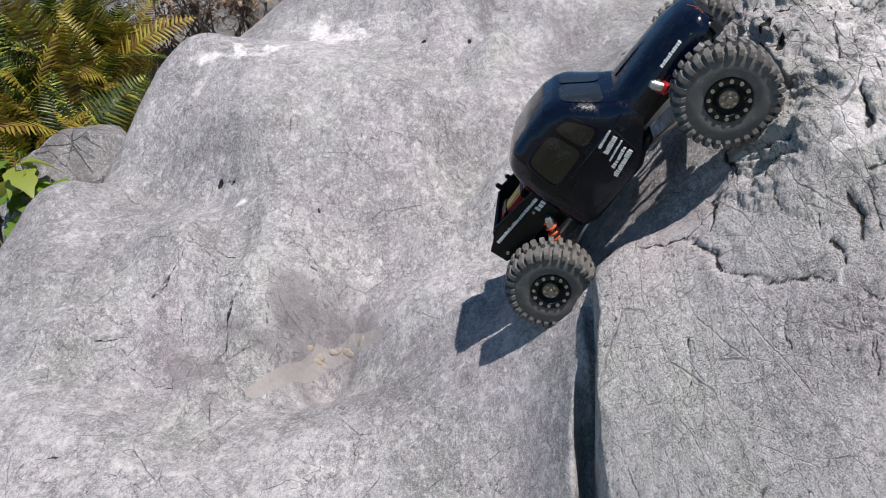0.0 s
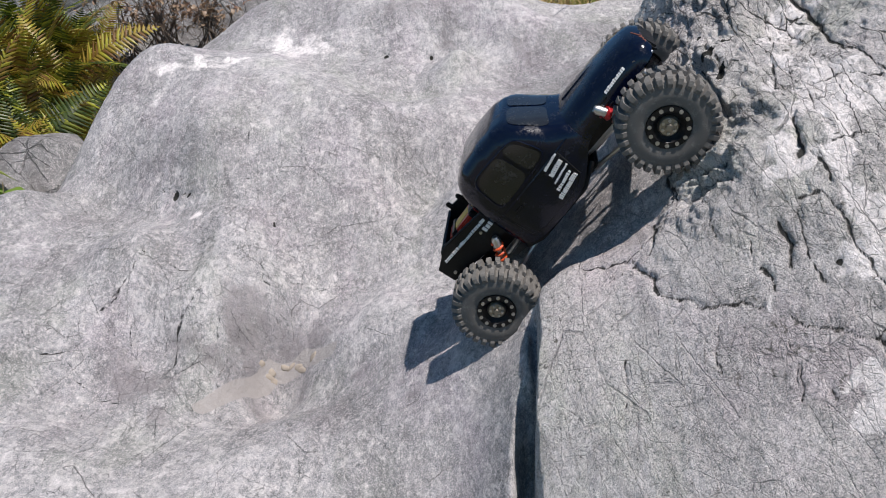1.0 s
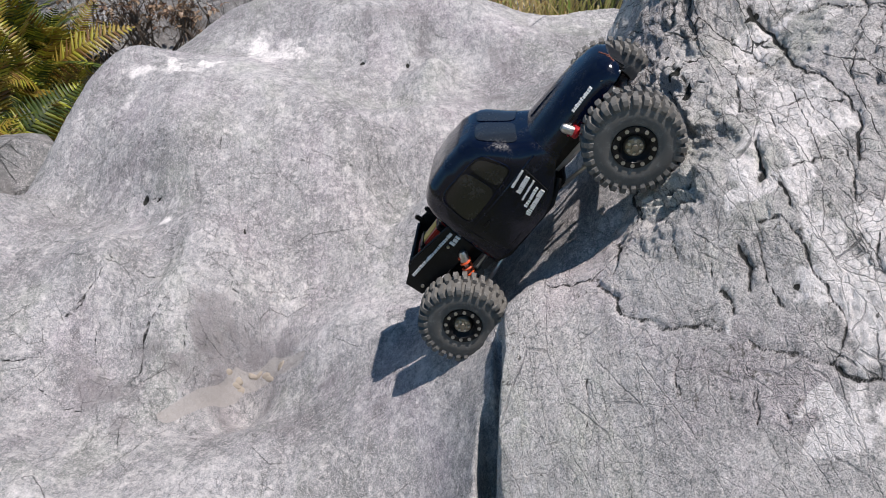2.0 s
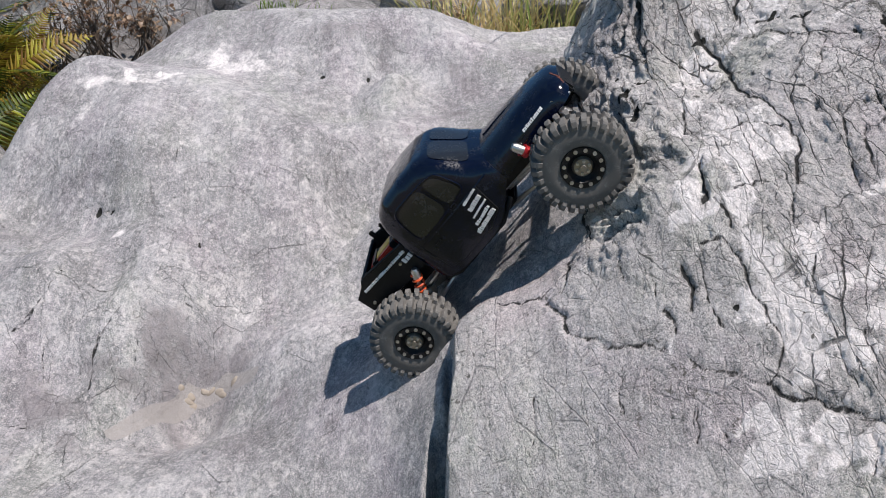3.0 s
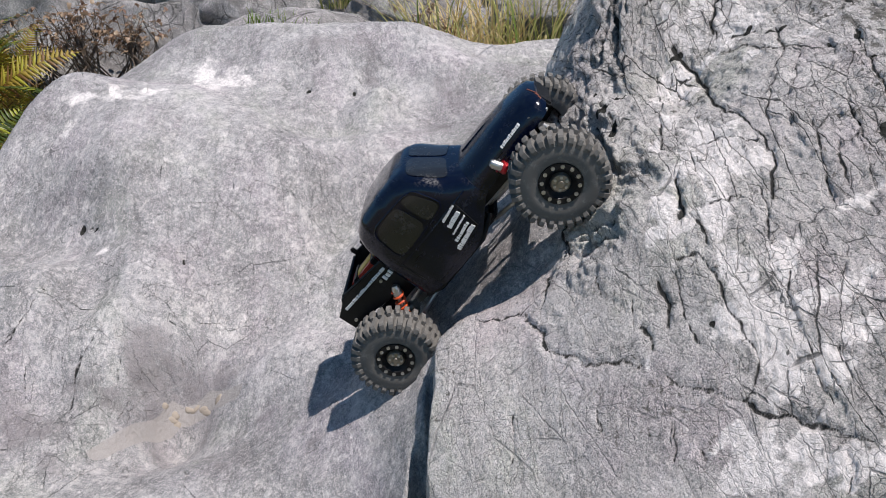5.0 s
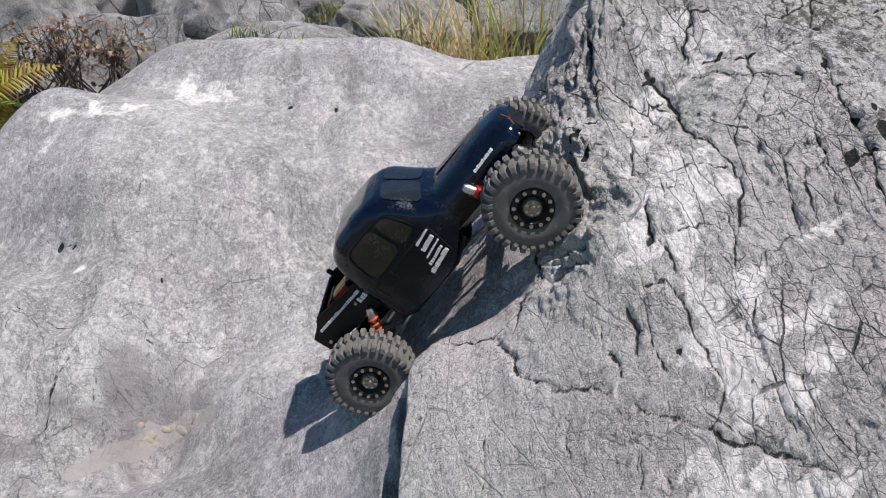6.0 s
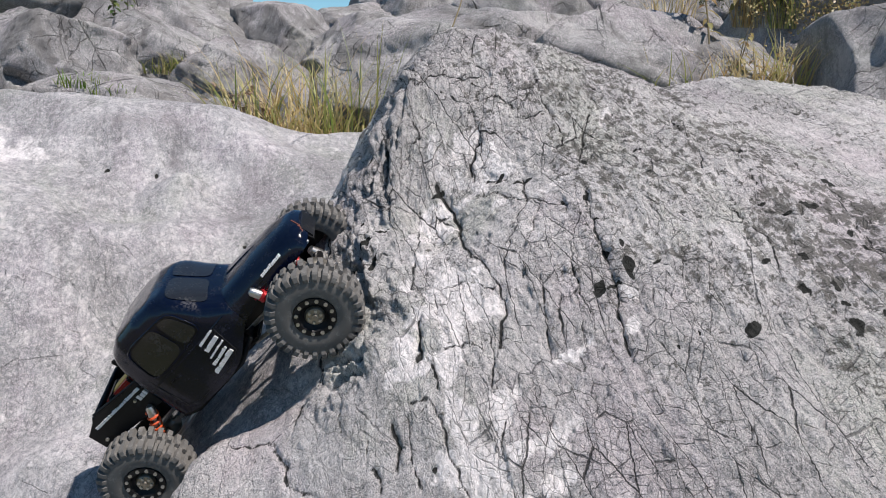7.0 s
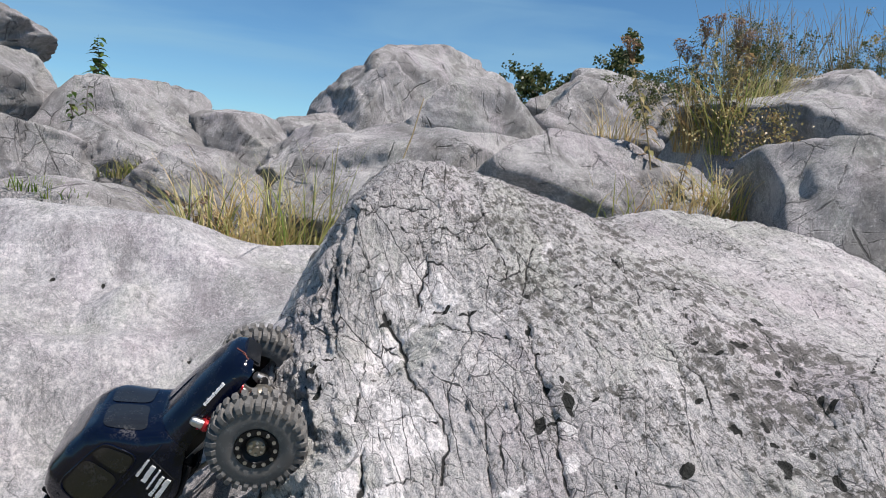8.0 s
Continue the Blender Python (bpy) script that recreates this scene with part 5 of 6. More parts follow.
def toy_truck(m):
    root = tagged(new("toy_truck"), "dark blue black toy crawler truck with grey tyres climbing rock", "toy truck")
    root.matrix_world = m
    # body
    cab = part("cab", shell(CAB, 34), PAINT, root, "glossy dark blue black pickup cab with scuffed edges", 35)
    hood = part("hood", shell(HOOD, 22), PAINT, root, "", 35)
    part("hood_ridge", rod([(0.088, 0, 0.0895), (0.13, 0, 0.0888), (0.178, 0, 0.0835), (0.197, 0, 0.077)], [0.0012, 0.0014, 0.0014, 0.001], 6), PAINT, hood)
    for s in (-1, 1):
        part("side_window", side_patch(CAB, s, [(-0.052, 0.078), (0.006, 0.081), (0.002, 0.128), (-0.046, 0.126)], 5.0, 0.0006, 12), PANE, cab, "smoked grey window pane")
        part("quarter_window", side_patch(CAB, s, [(0.011, 0.081), (0.040, 0.085), (0.027, 0.122), (0.008, 0.127)], 4.0, 0.0006, 10), PANE, cab, "smoked grey window pane")
        ring = [(-0.055, 0.076), (0.043, 0.080), (0.031, 0.127), (-0.050, 0.131)]
        pts = []
        for k in range(40):
            a = 2 * math.pi * k / 40
            u, v = math.copysign(abs(math.cos(a)) ** 0.4, math.cos(a)), math.copysign(abs(math.sin(a)) ** 0.4, math.sin(a))
            c = [Vector(q) for q in ring]
            q = (c[0] * (1 - (u + 1) / 2) + c[1] * (u + 1) / 2) * (1 - (v + 1) / 2) + (c[3] * (1 - (u + 1) / 2) + c[2] * (u + 1) / 2) * (v + 1) / 2
            pts.append((q.x, s * (side_y(CAB, q.x, q.y) + 0.0004), q.y))
        part("window_trim", rod(pts + pts[:1], 0.0012, 6), PAINT, cab)
        part("door_handle", boxed((0.012, 0.003, 0.003), (-0.040, s * 0.0745, 0.061), (0, 0, 0), 0.001), TRIM, cab)
        part("door_seam", rod([(x, s * (side_y(CAB, x, z) + 0.0002), z) for x, z in ((-0.060, 0.122), (-0.062, 0.07), (-0.060, 0.025), (-0.04, 0.018), (0.02, 0.02), (0.045, 0.03), (0.05, 0.07))], 0.0007, 5), TRIM, cab)
        part("belt_line", rod([(x, s * (side_y(CAB, x, 0.072) + 0.0006), 0.072) for x in np.linspace(-0.075, 0.07, 14)], 0.0011, 5), PAINT, cab)
        # print on the door
        strip_of_marks(cab, CAB, s, 0.022, 0.066, 0.048, 0.070, 0.0036, 12, 5)
        strip_of_marks(cab, CAB, s, 0.021, 0.054, 0.046, 0.058, 0.0065, 9, 6)
        strip_of_marks(cab, CAB, s, 0.016, 0.046, 0.046, 0.0505, 0.0026, 14, 7)
        strip_of_marks(cab, CAB, s, 0.011, 0.036, 0.042, 0.041, 0.0045, 8, 8)
        strip_of_marks(cab, CAB, s, 0.004, 0.026, 0.043, 0.032, 0.0066, 13, 9)
        strip_of_marks(hood, HOOD, s, 0.140, 0.066, 0.176, 0.0665, 0.0040, 11, 10)
        for k in range(3):
            part("hood_vent", rod([(0.10 + 0.004 * k, s * (side_y(HOOD, 0.12, 0.053 + 0.005 * k) + 0.0), 0.053 + 0.005 * k), (0.138, s * (side_y(HOOD, 0.138, 0.053 + 0.005 * k) + 0.0006), 0.0535 + 0.005 * k)], 0.0009, 5), TRIM, hood)
        part("screw", rod([(0.187, s * 0.045, 0.062), (0.187, s * 0.051, 0.062)], [0.0028, 0.0022], 8), STEEL, hood)
        # bed side
        flank = part("bed_side", plate([(-0.188, 0.090), (-0.188, 0.063), (-0.174, 0.057), (-0.145, 0.057), (-0.12, 0.053), (-0.08, 0.052), (-0.078, 0.093), (-0.157, 0.103)], s * 0.060, 0.004), TRIM, root, "black bed side with a row of white print")
        strip_of_marks(flank, None, s, -0.170, 0.0880, -0.084, 0.0845, 0.0045, 20, 11)
        strip_of_marks(flank, None, s, -0.098, 0.073, -0.080, 0.073, 0.0085, 3, 12)
        part("screw", rod([(-0.176, s * 0.061, 0.070), (-0.176, s * 0.0645, 0.070)], [0.0028, 0.0022], 8), STEEL, flank)
        part("screw", rod([(-0.104, s * 0.061, 0.078), (-0.104, s * 0.0645, 0.078)], [0.0026, 0.002], 8), STEEL, flank)
        part("bed_rail", rod([(-0.157, s * 0.060, 0.1045), (-0.12, s * 0.060, 0.100), (-0.08, s * 0.060, 0.0945)], 0.0022, 6), TRIM, root)
    for y0, y1 in ((-0.056, -0.003), (0.003, 0.056)):
        part("windscreen", top_patch(CAB, 0.0375, 0.0700, y0, y1, 5.0, 0.0008), PANE, cab, "smoked grey windscreen pane")
    part("rear_window", boxed((0.003, 0.062, 0.026), (-0.0862, 0, 0.094), (0, -8, 0), 0.006), PANE, cab, "small smoked rear window")
    strip = bmesh.new()
    for k in range(5):
        add_box(strip, (0.001, 0.007, 0.006), (-0.0868, -0.02 + 0.0095 * k, 0.062))
    part("print_bar", strip, PRINT, cab)
    # bed
    part("bed_floor", boxed((0.105, 0.116, 0.003), (-0.129, 0, 0.076), (0, 0, 0), 0.0008), CARBON, root, "woven black bed floor")
    part("tailgate", boxed((0.004, 0.122, 0.038), (-0.1745, 0, 0.090), (0, 48, 0), 0.001), TRIM, root)
    part("tail_lamp", rod([(-0.1755, -0.035, 0.0910), (-0.1778, -0.035, 0.0932)], 0.0042, 10), BRIGHT, root)
    pack = part("battery_pack", boxed((0.070, 0.040, 0.020), (-0.124, -0.006, 0.087), (0, 0, 4), 0.0025), PACK, root, "red battery pack with yellow print strapped on the bed")
    part("print_bar", boxed((0.030, 0.022, 0.0008), (-0.128, -0.006, 0.0975), (0, 0, 12), 0.0003), YELLOW, pack)
    part("print_bar", boxed((0.010, 0.026, 0.0008), (-0.106, -0.006, 0.0976), (0, 0, 4)), PRINT, pack)
    for x in (-0.146, -0.106):
        part("strap", boxed((0.010, 0.046, 0.024), (x, -0.006, 0.087), (0, 0, 4), 0.002), TRIM, pack)
    for k in range(4):
        part("strap_hook", boxed((0.007, 0.006, 0.012), (-0.152 + 0.020 * k, 0.056, 0.108 - 0.003 * k), (0, 0, 20 * k), 0.0015), TRIM, root)
        part("strap_hook", boxed((0.006, 0.005, 0.010), (-0.148 + 0.020 * k, -0.040, 0.082), (0, 0, -15 * k), 0.0015), TRIM, root)
    # frame, axles, links, shock absorbers
    for s in (-1, 1):
        part("frame_rail", boxed((0.36, 0.005, 0.018), (-0.012, s * 0.030, 0.036), (0, 0, 0), 0.001), TRIM, root)
        part("rock_slider", rod([(-0.085, s * 0.056, 0.014), (-0.06, s * 0.064, 0.008), (0.03, s * 0.064, 0.010), (0.06, s * 0.052, 0.022)], 0.0035, 8), TRIM, root)
        for e in (-1, 1):
            part("lower_link", rod([(e * 0.045, s * 0.026, 0.004), (e * 0.150, s * 0.048, -0.006)], 0.0032, 8), STEEL, root)
            part("upper_link", rod([(e * 0.050, s * 0.022, 0.026), (e * 0.152, s * 0.020, 0.018)], 0.0028, 8), STEEL, root)
            top, foot = (Vector((0.1195, s * 0.069, 0.069)), Vector((0.136, s * 0.064, 0.006))) if e > 0 else (Vector((-0.0955, s * 0.068, 0.061)), Vector((-0.138, s * 0.064, 0.006)))
            mid = top.lerp(foot, 0.26 if e > 0 else 0.22)
            damper = part("shock_absorber", rod([top, top.lerp(foot, 0.06), mid, mid.lerp(foot, 0.05), foot], [0.0040, 0.0062, 0.0062, 0.0032, 0.0024], 10), STEEL, root, "silver shock absorber with a coloured spring")
            part("spring", coil(mid.lerp(foot, -0.12), foot.lerp(mid, 0.12), 0.0068, 6, 0.0017), RED if e > 0 else ORANGE, damper)
            if e > 0:
                part("collar", rod([mid.lerp(top, 0.12), mid.lerp(foot, 0.10)], 0.0074, 12), RED, damper, "red metal collar")
    part("skid_plate", boxed((0.11, 0.062, 0.006), (0.0, 0, 0.006), (0, 0, 0), 0.002), TRIM, root)
    part("gearbox", boxed((0.07, 0.045, 0.030), (0.01, 0, 0.024), (0, 0, 0), 0.004), TRIM, root)
    part("cage_tube", rod([(-0.09, -0.05, 0.078), (-0.085, -0.052, 0.03), (-0.06, -0.05, 0.012)], 0.0028, 8), TRIM, root)
    part("motor", rod([(0.085, 0, 0.045), (0.135, 0, 0.045)], 0.017, 18), TRIM, root)
    for e in (-1, 1):
        axle = part("axle", rod([(e * 0.1635, -0.072, 0), (e * 0.1635, -0.03, 0), (e * 0.1635, 0.03, 0), (e * 0.1635, 0.072, 0)], 0.0078, 12), STEEL if e < 0 else TRIM, root, "straight metal axle tube")
        part("differential", rod([(e * 0.146, 0.012, 0), (e * 0.154, 0.012, 0), (e * 0.172, 0.012, 0), (e * 0.180, 0.012, 0)], [0.010, 0.0165, 0.0165, 0.009], 14), BRONZE, axle)
        for s in (-1, 1):
            part("knuckle", rod([(e * 0.1635, s * 0.060, -0.012), (e * 0.1635, s * 0.064, 0.0), (e * 0.1635, s * 0.060, 0.014)], [0.006, 0.009, 0.006], 10), STEEL, axle)
    part("drive_shaft", rod([(-0.146, 0.012, 0.004), (-0.05, 0.0, 0.016)], 0.0042, 8), STEEL, root)
    part("drive_shaft", rod([(0.146, 0.012, 0.004), (0.05, 0.0, 0.016)], 0.0042, 8), STEEL, root)
    # nose
    part("grille", boxed((0.008, 0.062, 0.026), (0.209, 0, 0.057), (0, -6, 0), 0.003), TRIM, root)
    part("servo_horn", rod([(0.196, -0.030, 0.060), (0.204, -0.036, 0.058), (0.206, -0.042, 0.050)], [0.003, 0.0042, 0.003], 8), BRIGHT, root, "small silver metal arm")
    wire = [(0.195, -0.012, 0.070), (0.206, -0.022, 0.073), (0.212, -0.033, 0.064), (0.204, -0.041, 0.055), (0.19, -0.036, 0.05)]
    for k in range(3):
        part("wire", rod([(x, y + 0.004 * k, z + 0.0025 * k) for x, y, z in wire], 0.0008, 5), COPPER, root)
    # wheels
    first = wheel_parts(root)
    first.matrix_basis = pose(-0.1635, -0.095, 0.007)
    for x, y, z, turn, spin in ((0.1635, -0.095, 0, 0, 25), (-0.1635, 0.095, 0.012, 180, 40), (0.1635, 0.095, 0.008, 180, 70)):
        w = first.copy()
        scene.collection.objects.link(w)
        w.matrix_basis = pose(x, y, z, 0, 0, turn) @ pose(0, 0, 0, 0, spin, 0)
        for ch in first.children:
            c = ch.copy()
            scene.collection.objects.link(c)
            c.parent = w
    return root


AHEAD, LEFT = Vector((0.6100, -0.2291, 0.7586)).normalized(), Vector((0.1250, 0.9730, 0.1938))
UP = AHEAD.cross(LEFT).normalized()
LEFT = (UP.cross(AHEAD) - 0.01 * UP).normalized()
UP = AHEAD.cross(LEFT).normalized()
SIZE = 1.06
MIDDLE = Vector((0.2200, 1.0406, 0.6700)) + 0.095 * SIZE * LEFT
truck_pose = Matrix((AHEAD, LEFT, UP)).transposed().to_4x4() @ Matrix.Scale(SIZE, 4)
truck_pose.translation = MIDDLE
toy_truck(truck_pose)


# ---- plants ----
def blade(bm, base, lean, length, width, turn, segs=5, droop=0.5):
    """One leaf of grass: a folded strip that bends over."""
    base = Vector(base)
    out = Vector((math.cos(turn), math.sin(turn), 0))
    side = Vector((-out.y, out.x, 0))
    last = None
    for k in range(segs + 1):
        t = k / segs
        p = base + out * (length * (lean * t + droop * t * t * t)) + Vector((0, 0, length * t * (1 - 0.35 * droop * t * t)))
        w = width * (1 - t) ** 0.7 * 0.5 + 0.0002
        pair = (bm.verts.new(p - side * w), bm.verts.new(p - out * w * 0.35), bm.verts.new(p + side * w))
        if last:
            bm.faces.new((last[0], last[1], pair[1], pair[0]))
            bm.faces.new((last[1], last[2], pair[2], pair[1]))
        last = pair


def grass_tuft(at, spread, count, height, width, mat, seed, label):
    rnd = random.Random(seed)
    bm = bmesh.new()
    for k in range(count):
        r, a = math.sqrt(rnd.random()), rnd.uniform(0, 2 * math.pi)
        x, y = at[0] + spread[0] * r * math.cos(a), at[1] + spread[1] * r * math.sin(a)
        turn = a + rnd.gauss(0, 0.9)
        blade(bm, (x, y, at[2] - 0.02), abs(rnd.gauss(0.14, 0.22)), height * rnd.uniform(0.35, 1.05), width * rnd.uniform(0.6, 1.2), turn, 5, rnd.uniform(0.05, 0.75))
    ob = part("grass_tuft", bm, mat, None, "", 80)
    return tagged(ob, label, "grass", kind="stuff")


DRY = "tuft of dry straw and green grass growing between rocks"
for k, (x, y, z, sx, sy, n, h) in enumerate([(0.34, 2.92, 0.74, 0.12, 0.08, 170, 0.36), (0.50, 2.86, 0.74, 0.12, 0.08, 220, 0.34), (0.64, 2.88, 0.74, 0.11, 0.08, 200, 0.40), (0.76, 2.98, 0.74, 0.08, 0.08, 160, 0.44), (0.46, 3.05, 0.74, 0.16, 0.08, 170, 0.42)]):
    grass_tuft((x, y, z), (sx * 1.1, sy), int(0.5 * n), h * 1.2, 0.009, (GRASS, STRAW, GRASS)[k % 3], 300 + k, DRY)
for k, (x, y, z, n, h) in enumerate([(-0.20, 3.40, 0.93, 34, 0.07), (0.02, 4.13, 1.00, 60, 0.13), (-0.06, 4.14, 0.99, 50, 0.10), (-0.30, 3.44, 0.95, 60, 0.08), (0.10, 4.10, 1.02, 50, 0.10)]):
    grass_tuft((x, y, z), (0.10, 0.05), n, h, 0.006, LIGHT_LEAF if k in (0, 3) else GRASS, 320 + k, "small green grass tuft at the foot of a boulder")
for k, (x, y, z, n, h) in enumerate([(1.76, 2.52, 0.98, 80, 0.26), (1.98, 2.47, 0.98, 100, 0.28), (2.10, 2.52, 1.0, 100, 0.32), (2.20, 2.50, 1.0, 90, 0.36), (1.86, 2.50, 1.0, 70, 0.24), (2.26, 2.46, 1.0, 80, 0.30), (2.90, 3.44, 1.36, 150, 0.56), (2.78, 3.56, 1.36, 120, 0.50), (2.5, 3.9, 1.35, 80, 0.30), (4.3, 4.9, 1.75, 160, 0.5)]):
    grass_tuft((x, y, z), (0.14, 0.08), n, h, 0.007, (GRASS, STRAW, STRAW)[k % 3], 340 + k, "thin dry grass tuft standing among the rocks")


def frond_mesh(name, length, seed, pairs=24):
    """A fern leaf along +x that arches, with leaflets on both sides."""
    rnd = random.Random(seed)
    bm = bmesh.new()
    spine = []
    for k in range(pairs + 1):
        t = k / pairs
        spine.append(Vector((length * t * (1 - 0.12 * t), 0.02 * length * math.sin(3 * t + seed), length * (0.50 * t - 0.62 * t * t))))
    add_rod(bm, spine[::3] + [spine[-1]], [0.0024 * (1 - k / 9.5) + 0.0004 for k in range(len(spine[::3]) + 1)], 4)
    for k in range(3, pairs):
        t = k / pairs
        ll = length * 0.17 * math.sin(math.pi * min(1, (t * 0.93 + 0.09))) ** 0.8 * rnd.uniform(0.85, 1.1)
        d = (spine[k + 1] - spine[k - 1]).normalized()
        for s in (-1, 1):
            side = (Vector((0, s, 0)) + d * 0.35 + Vector((0, 0, rnd.uniform(-0.15, 0.12)))).normalized()
            w = length / pairs * 0.55
            root_, tip = spine[k], spine[k] + side * ll + Vector((0, 0, -0.12 * ll))
            m1 = root_.lerp(tip, 0.4)
            rise = Vector((0, 0, w * 0.25))
            v = [bm.verts.new(q) for q in (root_ - d * w * 0.5, m1 - d * w * 0.62, tip, m1 + d * w * 0.62, root_ + d * w * 0.5, m1 + rise)]
            bm.faces.new((v[0], v[1], v[5]))
            bm.faces.new((v[1], v[2], v[5]))
            bm.faces.new((v[2], v[3], v[5]))
            bm.faces.new((v[3], v[4], v[5]))
            bm.faces.new((v[4], v[0], v[5]))
    me = bpy.data.meshes.new(name)
    bm.to_mesh(me)
    bm.free()
    return me


def fern_kind(mat):
    kinds = []
    for k in range(3):
        me = frond_mesh("frond", 0.46 + 0.1 * k, 11 + k, 26 + 2 * k)
        me.materials.append(mat)
        kinds.append(me)
    return kinds


GREEN_FRONDS, DRY_FRONDS = fern_kind(FERN), fern_kind(FERN_DRY)


def fern(at, count, size, seed, dry=0.15):
    rnd = random.Random(seed)
    label = "green fern with arching feathery fronds beside the rock" if dry < 0.5 else "yellowing brown fern with arching fronds beside the rock"
    root = tagged(new("fern"), label, "fern", "ferns beside the slab")
    root.location = at
    for k in range(count):
        kinds = DRY_FRONDS if rnd.random() < dry else GREEN_FRONDS
        ob = new("frond", kinds[rnd.randrange(3)])
        ob.parent = root
        s = size * rnd.uniform(0.75, 1.15)
        ob.matrix_basis = pose(rnd.uniform(-0.05, 0.05), rnd.uniform(-0.05, 0.05), 0, 0, 0, 360 * k / count + rnd.uniform(-20, 20)) @ pose(0, 0, 0, rnd.uniform(-70, 70), -rnd.uniform(20, 88), 0) @ Matrix.Scale(s, 4)
    return root


rnd_f = random.Random(77)
FERN_PLACES = [(-1.66 + 0.10 * i + rnd_f.uniform(-0.05, 0.05), 2.24 + 0.13 * j + rnd_f.uniform(-0.06, 0.06)) for j in range(7) for i in range(9)]
for k, (x, y) in enumerate(FERN_PLACES):
    if x > -1.16:
        continue
    fern((x, y, 0.42 + 0.42 * (y - 2.2) + rnd_f.uniform(-0.05, 0.06)), rnd_f.randint(13, 18), rnd_f.uniform(0.42, 0.78), 400 + k, 0.7 if x > -1.26 else rnd_f.choice((0.02, 0.05, 0.1, 0.15, 0.3, 0.5)))


for k, (x, y, z) in enumerate([(-1.07, 2.34, 0.48), (-1.06, 2.56, 0.56), (-1.10, 2.78, 0.64)]):
    fern((x, y, z), 11, 0.42, 480 + k, 0.75)


def leaf_outline(length, width, lobes, n=14):
    pts = []
    for k in range(n + 1):
        t = k / n
        w = width * math.sin(math.pi * t ** 0.75) * (1 + 0.16 * math.cos(lobes * 2 * math.pi * t))
        pts.append((length * t, w * 0.5))
    return pts


def add_leaf(bm, at, ahead, up, length, width, lobes=4):
    ahead = Vector(ahead).normalized()
    side = ahead.cross(Vector(up)).normalized()
    up = side.cross(ahead)
    mid, left, right = [], [], []
    for d, w in leaf_outline(length, width, lobes):
        sag = up * (-0.5 * d * d / length)
        c = Vector(at) + ahead * d + sag
        mid.append(bm.verts.new(c))
        left.append(bm.verts.new(c + side * (w + 0.0002) + up * w * 0.25))
        right.append(bm.verts.new(c - side * (w + 0.0002) + up * w * 0.25))
    for k in range(len(mid) - 1):
        bm.faces.new((mid[k], left[k], left[k + 1], mid[k + 1]))
        bm.faces.new((right[k], mid[k], mid[k + 1], right[k + 1]))


def leafy_weed(at, height, leaves, size, seed, leaf_mat, stem_mat, label, lean=(0.0, 0.0), heads=0, stems=1, broad=0.33):
    """An upright plant: stems with a leaf at every joint and, if asked, a head of seeds on top."""
    rnd = random.Random(seed)
    root = tagged(new("weed"), label, "plant", "weeds among the rocks")
    root.location = at
    for st in range(stems):
        dx, dy = lean[0] + rnd.gauss(0, 0.07) * (stems > 1), lean[1] + rnd.gauss(0, 0.07) * (stems > 1)
        ox, oy = (rnd.gauss(0, 0.05), rnd.gauss(0, 0.03)) if stems > 1 else (0, 0)
        h = height * (rnd.uniform(0.75, 1.05) if stems > 1 else 1)
        path = [Vector((ox + dx * t * h + 0.012 * math.sin(5 * t + st), oy + dy * t * h, t * h)) for t in np.linspace(0, 1, 9)]
        part("stem", rod(path, [0.0042 * (1 - 0.75 * k / 8) for k in range(9)], 6), stem_mat, root)
        bm = bmesh.new()
        for k in range(leaves):
            t = 0.15 + 0.8 * k / leaves
            i = int(t * 8)
            p = path[i].lerp(path[min(i + 1, 8)], t * 8 - i)
            a = 2.4 * k + st + rnd.uniform(-0.4, 0.4)
            s = size * (1.1 - 0.5 * t) * rnd.uniform(0.7, 1.15)
            add_leaf(bm, p, (math.cos(a), math.sin(a), rnd.uniform(-0.35, 0.5)), (0, 0, 1), s, s * broad * rnd.uniform(0.8, 1.2), 3)
        part("leaves", bm, leaf_mat, root, "", 80)
        if heads:
            bm = bmesh.new()
            for k in range(heads):
                a, r = rnd.uniform(0, 2 * math.pi), 0.035 * math.sqrt(rnd.random())
                c = path[-1] + Vector((r * math.cos(a), r * math.sin(a), rnd.uniform(-0.02, 0.03)))
                add_rod(bm, [path[-2], c], 0.0007, 3)
                for q in range(4):
                    b2 = rnd.uniform(0, 6.28)
                    add_leaf(bm, c, (math.cos(b2), math.sin(b2), rnd.uniform(-0.2, 1)), (0.1, 0, 1), 0.014, 0.009, 1)
            part("seed_head", bm, SEED, root, "fluffy brown seed head", 80)
    return root


WEEDS = [
    ((1.96, 2.69, 1.19), 0.50, 26, 0.075, "tall weed with drooping leaves and pinkish brown flower head", (-0.24, 0.08), 30, 1), ((2.70, 3.52, 1.34), 0.60, 26, 0.075, "tall dry weed with brown leaves and flower heads on a ledge", (-0.04, 0.0), 26, 4),
    ((2.79, 3.44, 1.36), 0.66, 28, 0.07, "tall dry weed with brown leaves and flower heads on a ledge", (0.0, 0.0), 24, 4), ((2.87, 3.36, 1.36), 0.58, 24, 0.07, "tall dry weed with straw coloured leaves on a ledge", (0.05, 0.0), 16, 4),
    ((2.02, 2.56, 1.0), 0.28, 16, 0.055, "low dry weed with brown leaves behind the dome", (0.02, 0.0), 0, 3), ((2.14, 2.55, 1.0), 0.30, 16, 0.055, "low dry weed with brown leaves behind the dome", (0.04, 0.0), 0, 3),
]
for k, (at, h, n, s, lab, lean, heads, stems) in enumerate(WEEDS):
    leafy_weed(at, h, n, s, 500 + k, WEED, STEM, lab, lean, heads, stems)
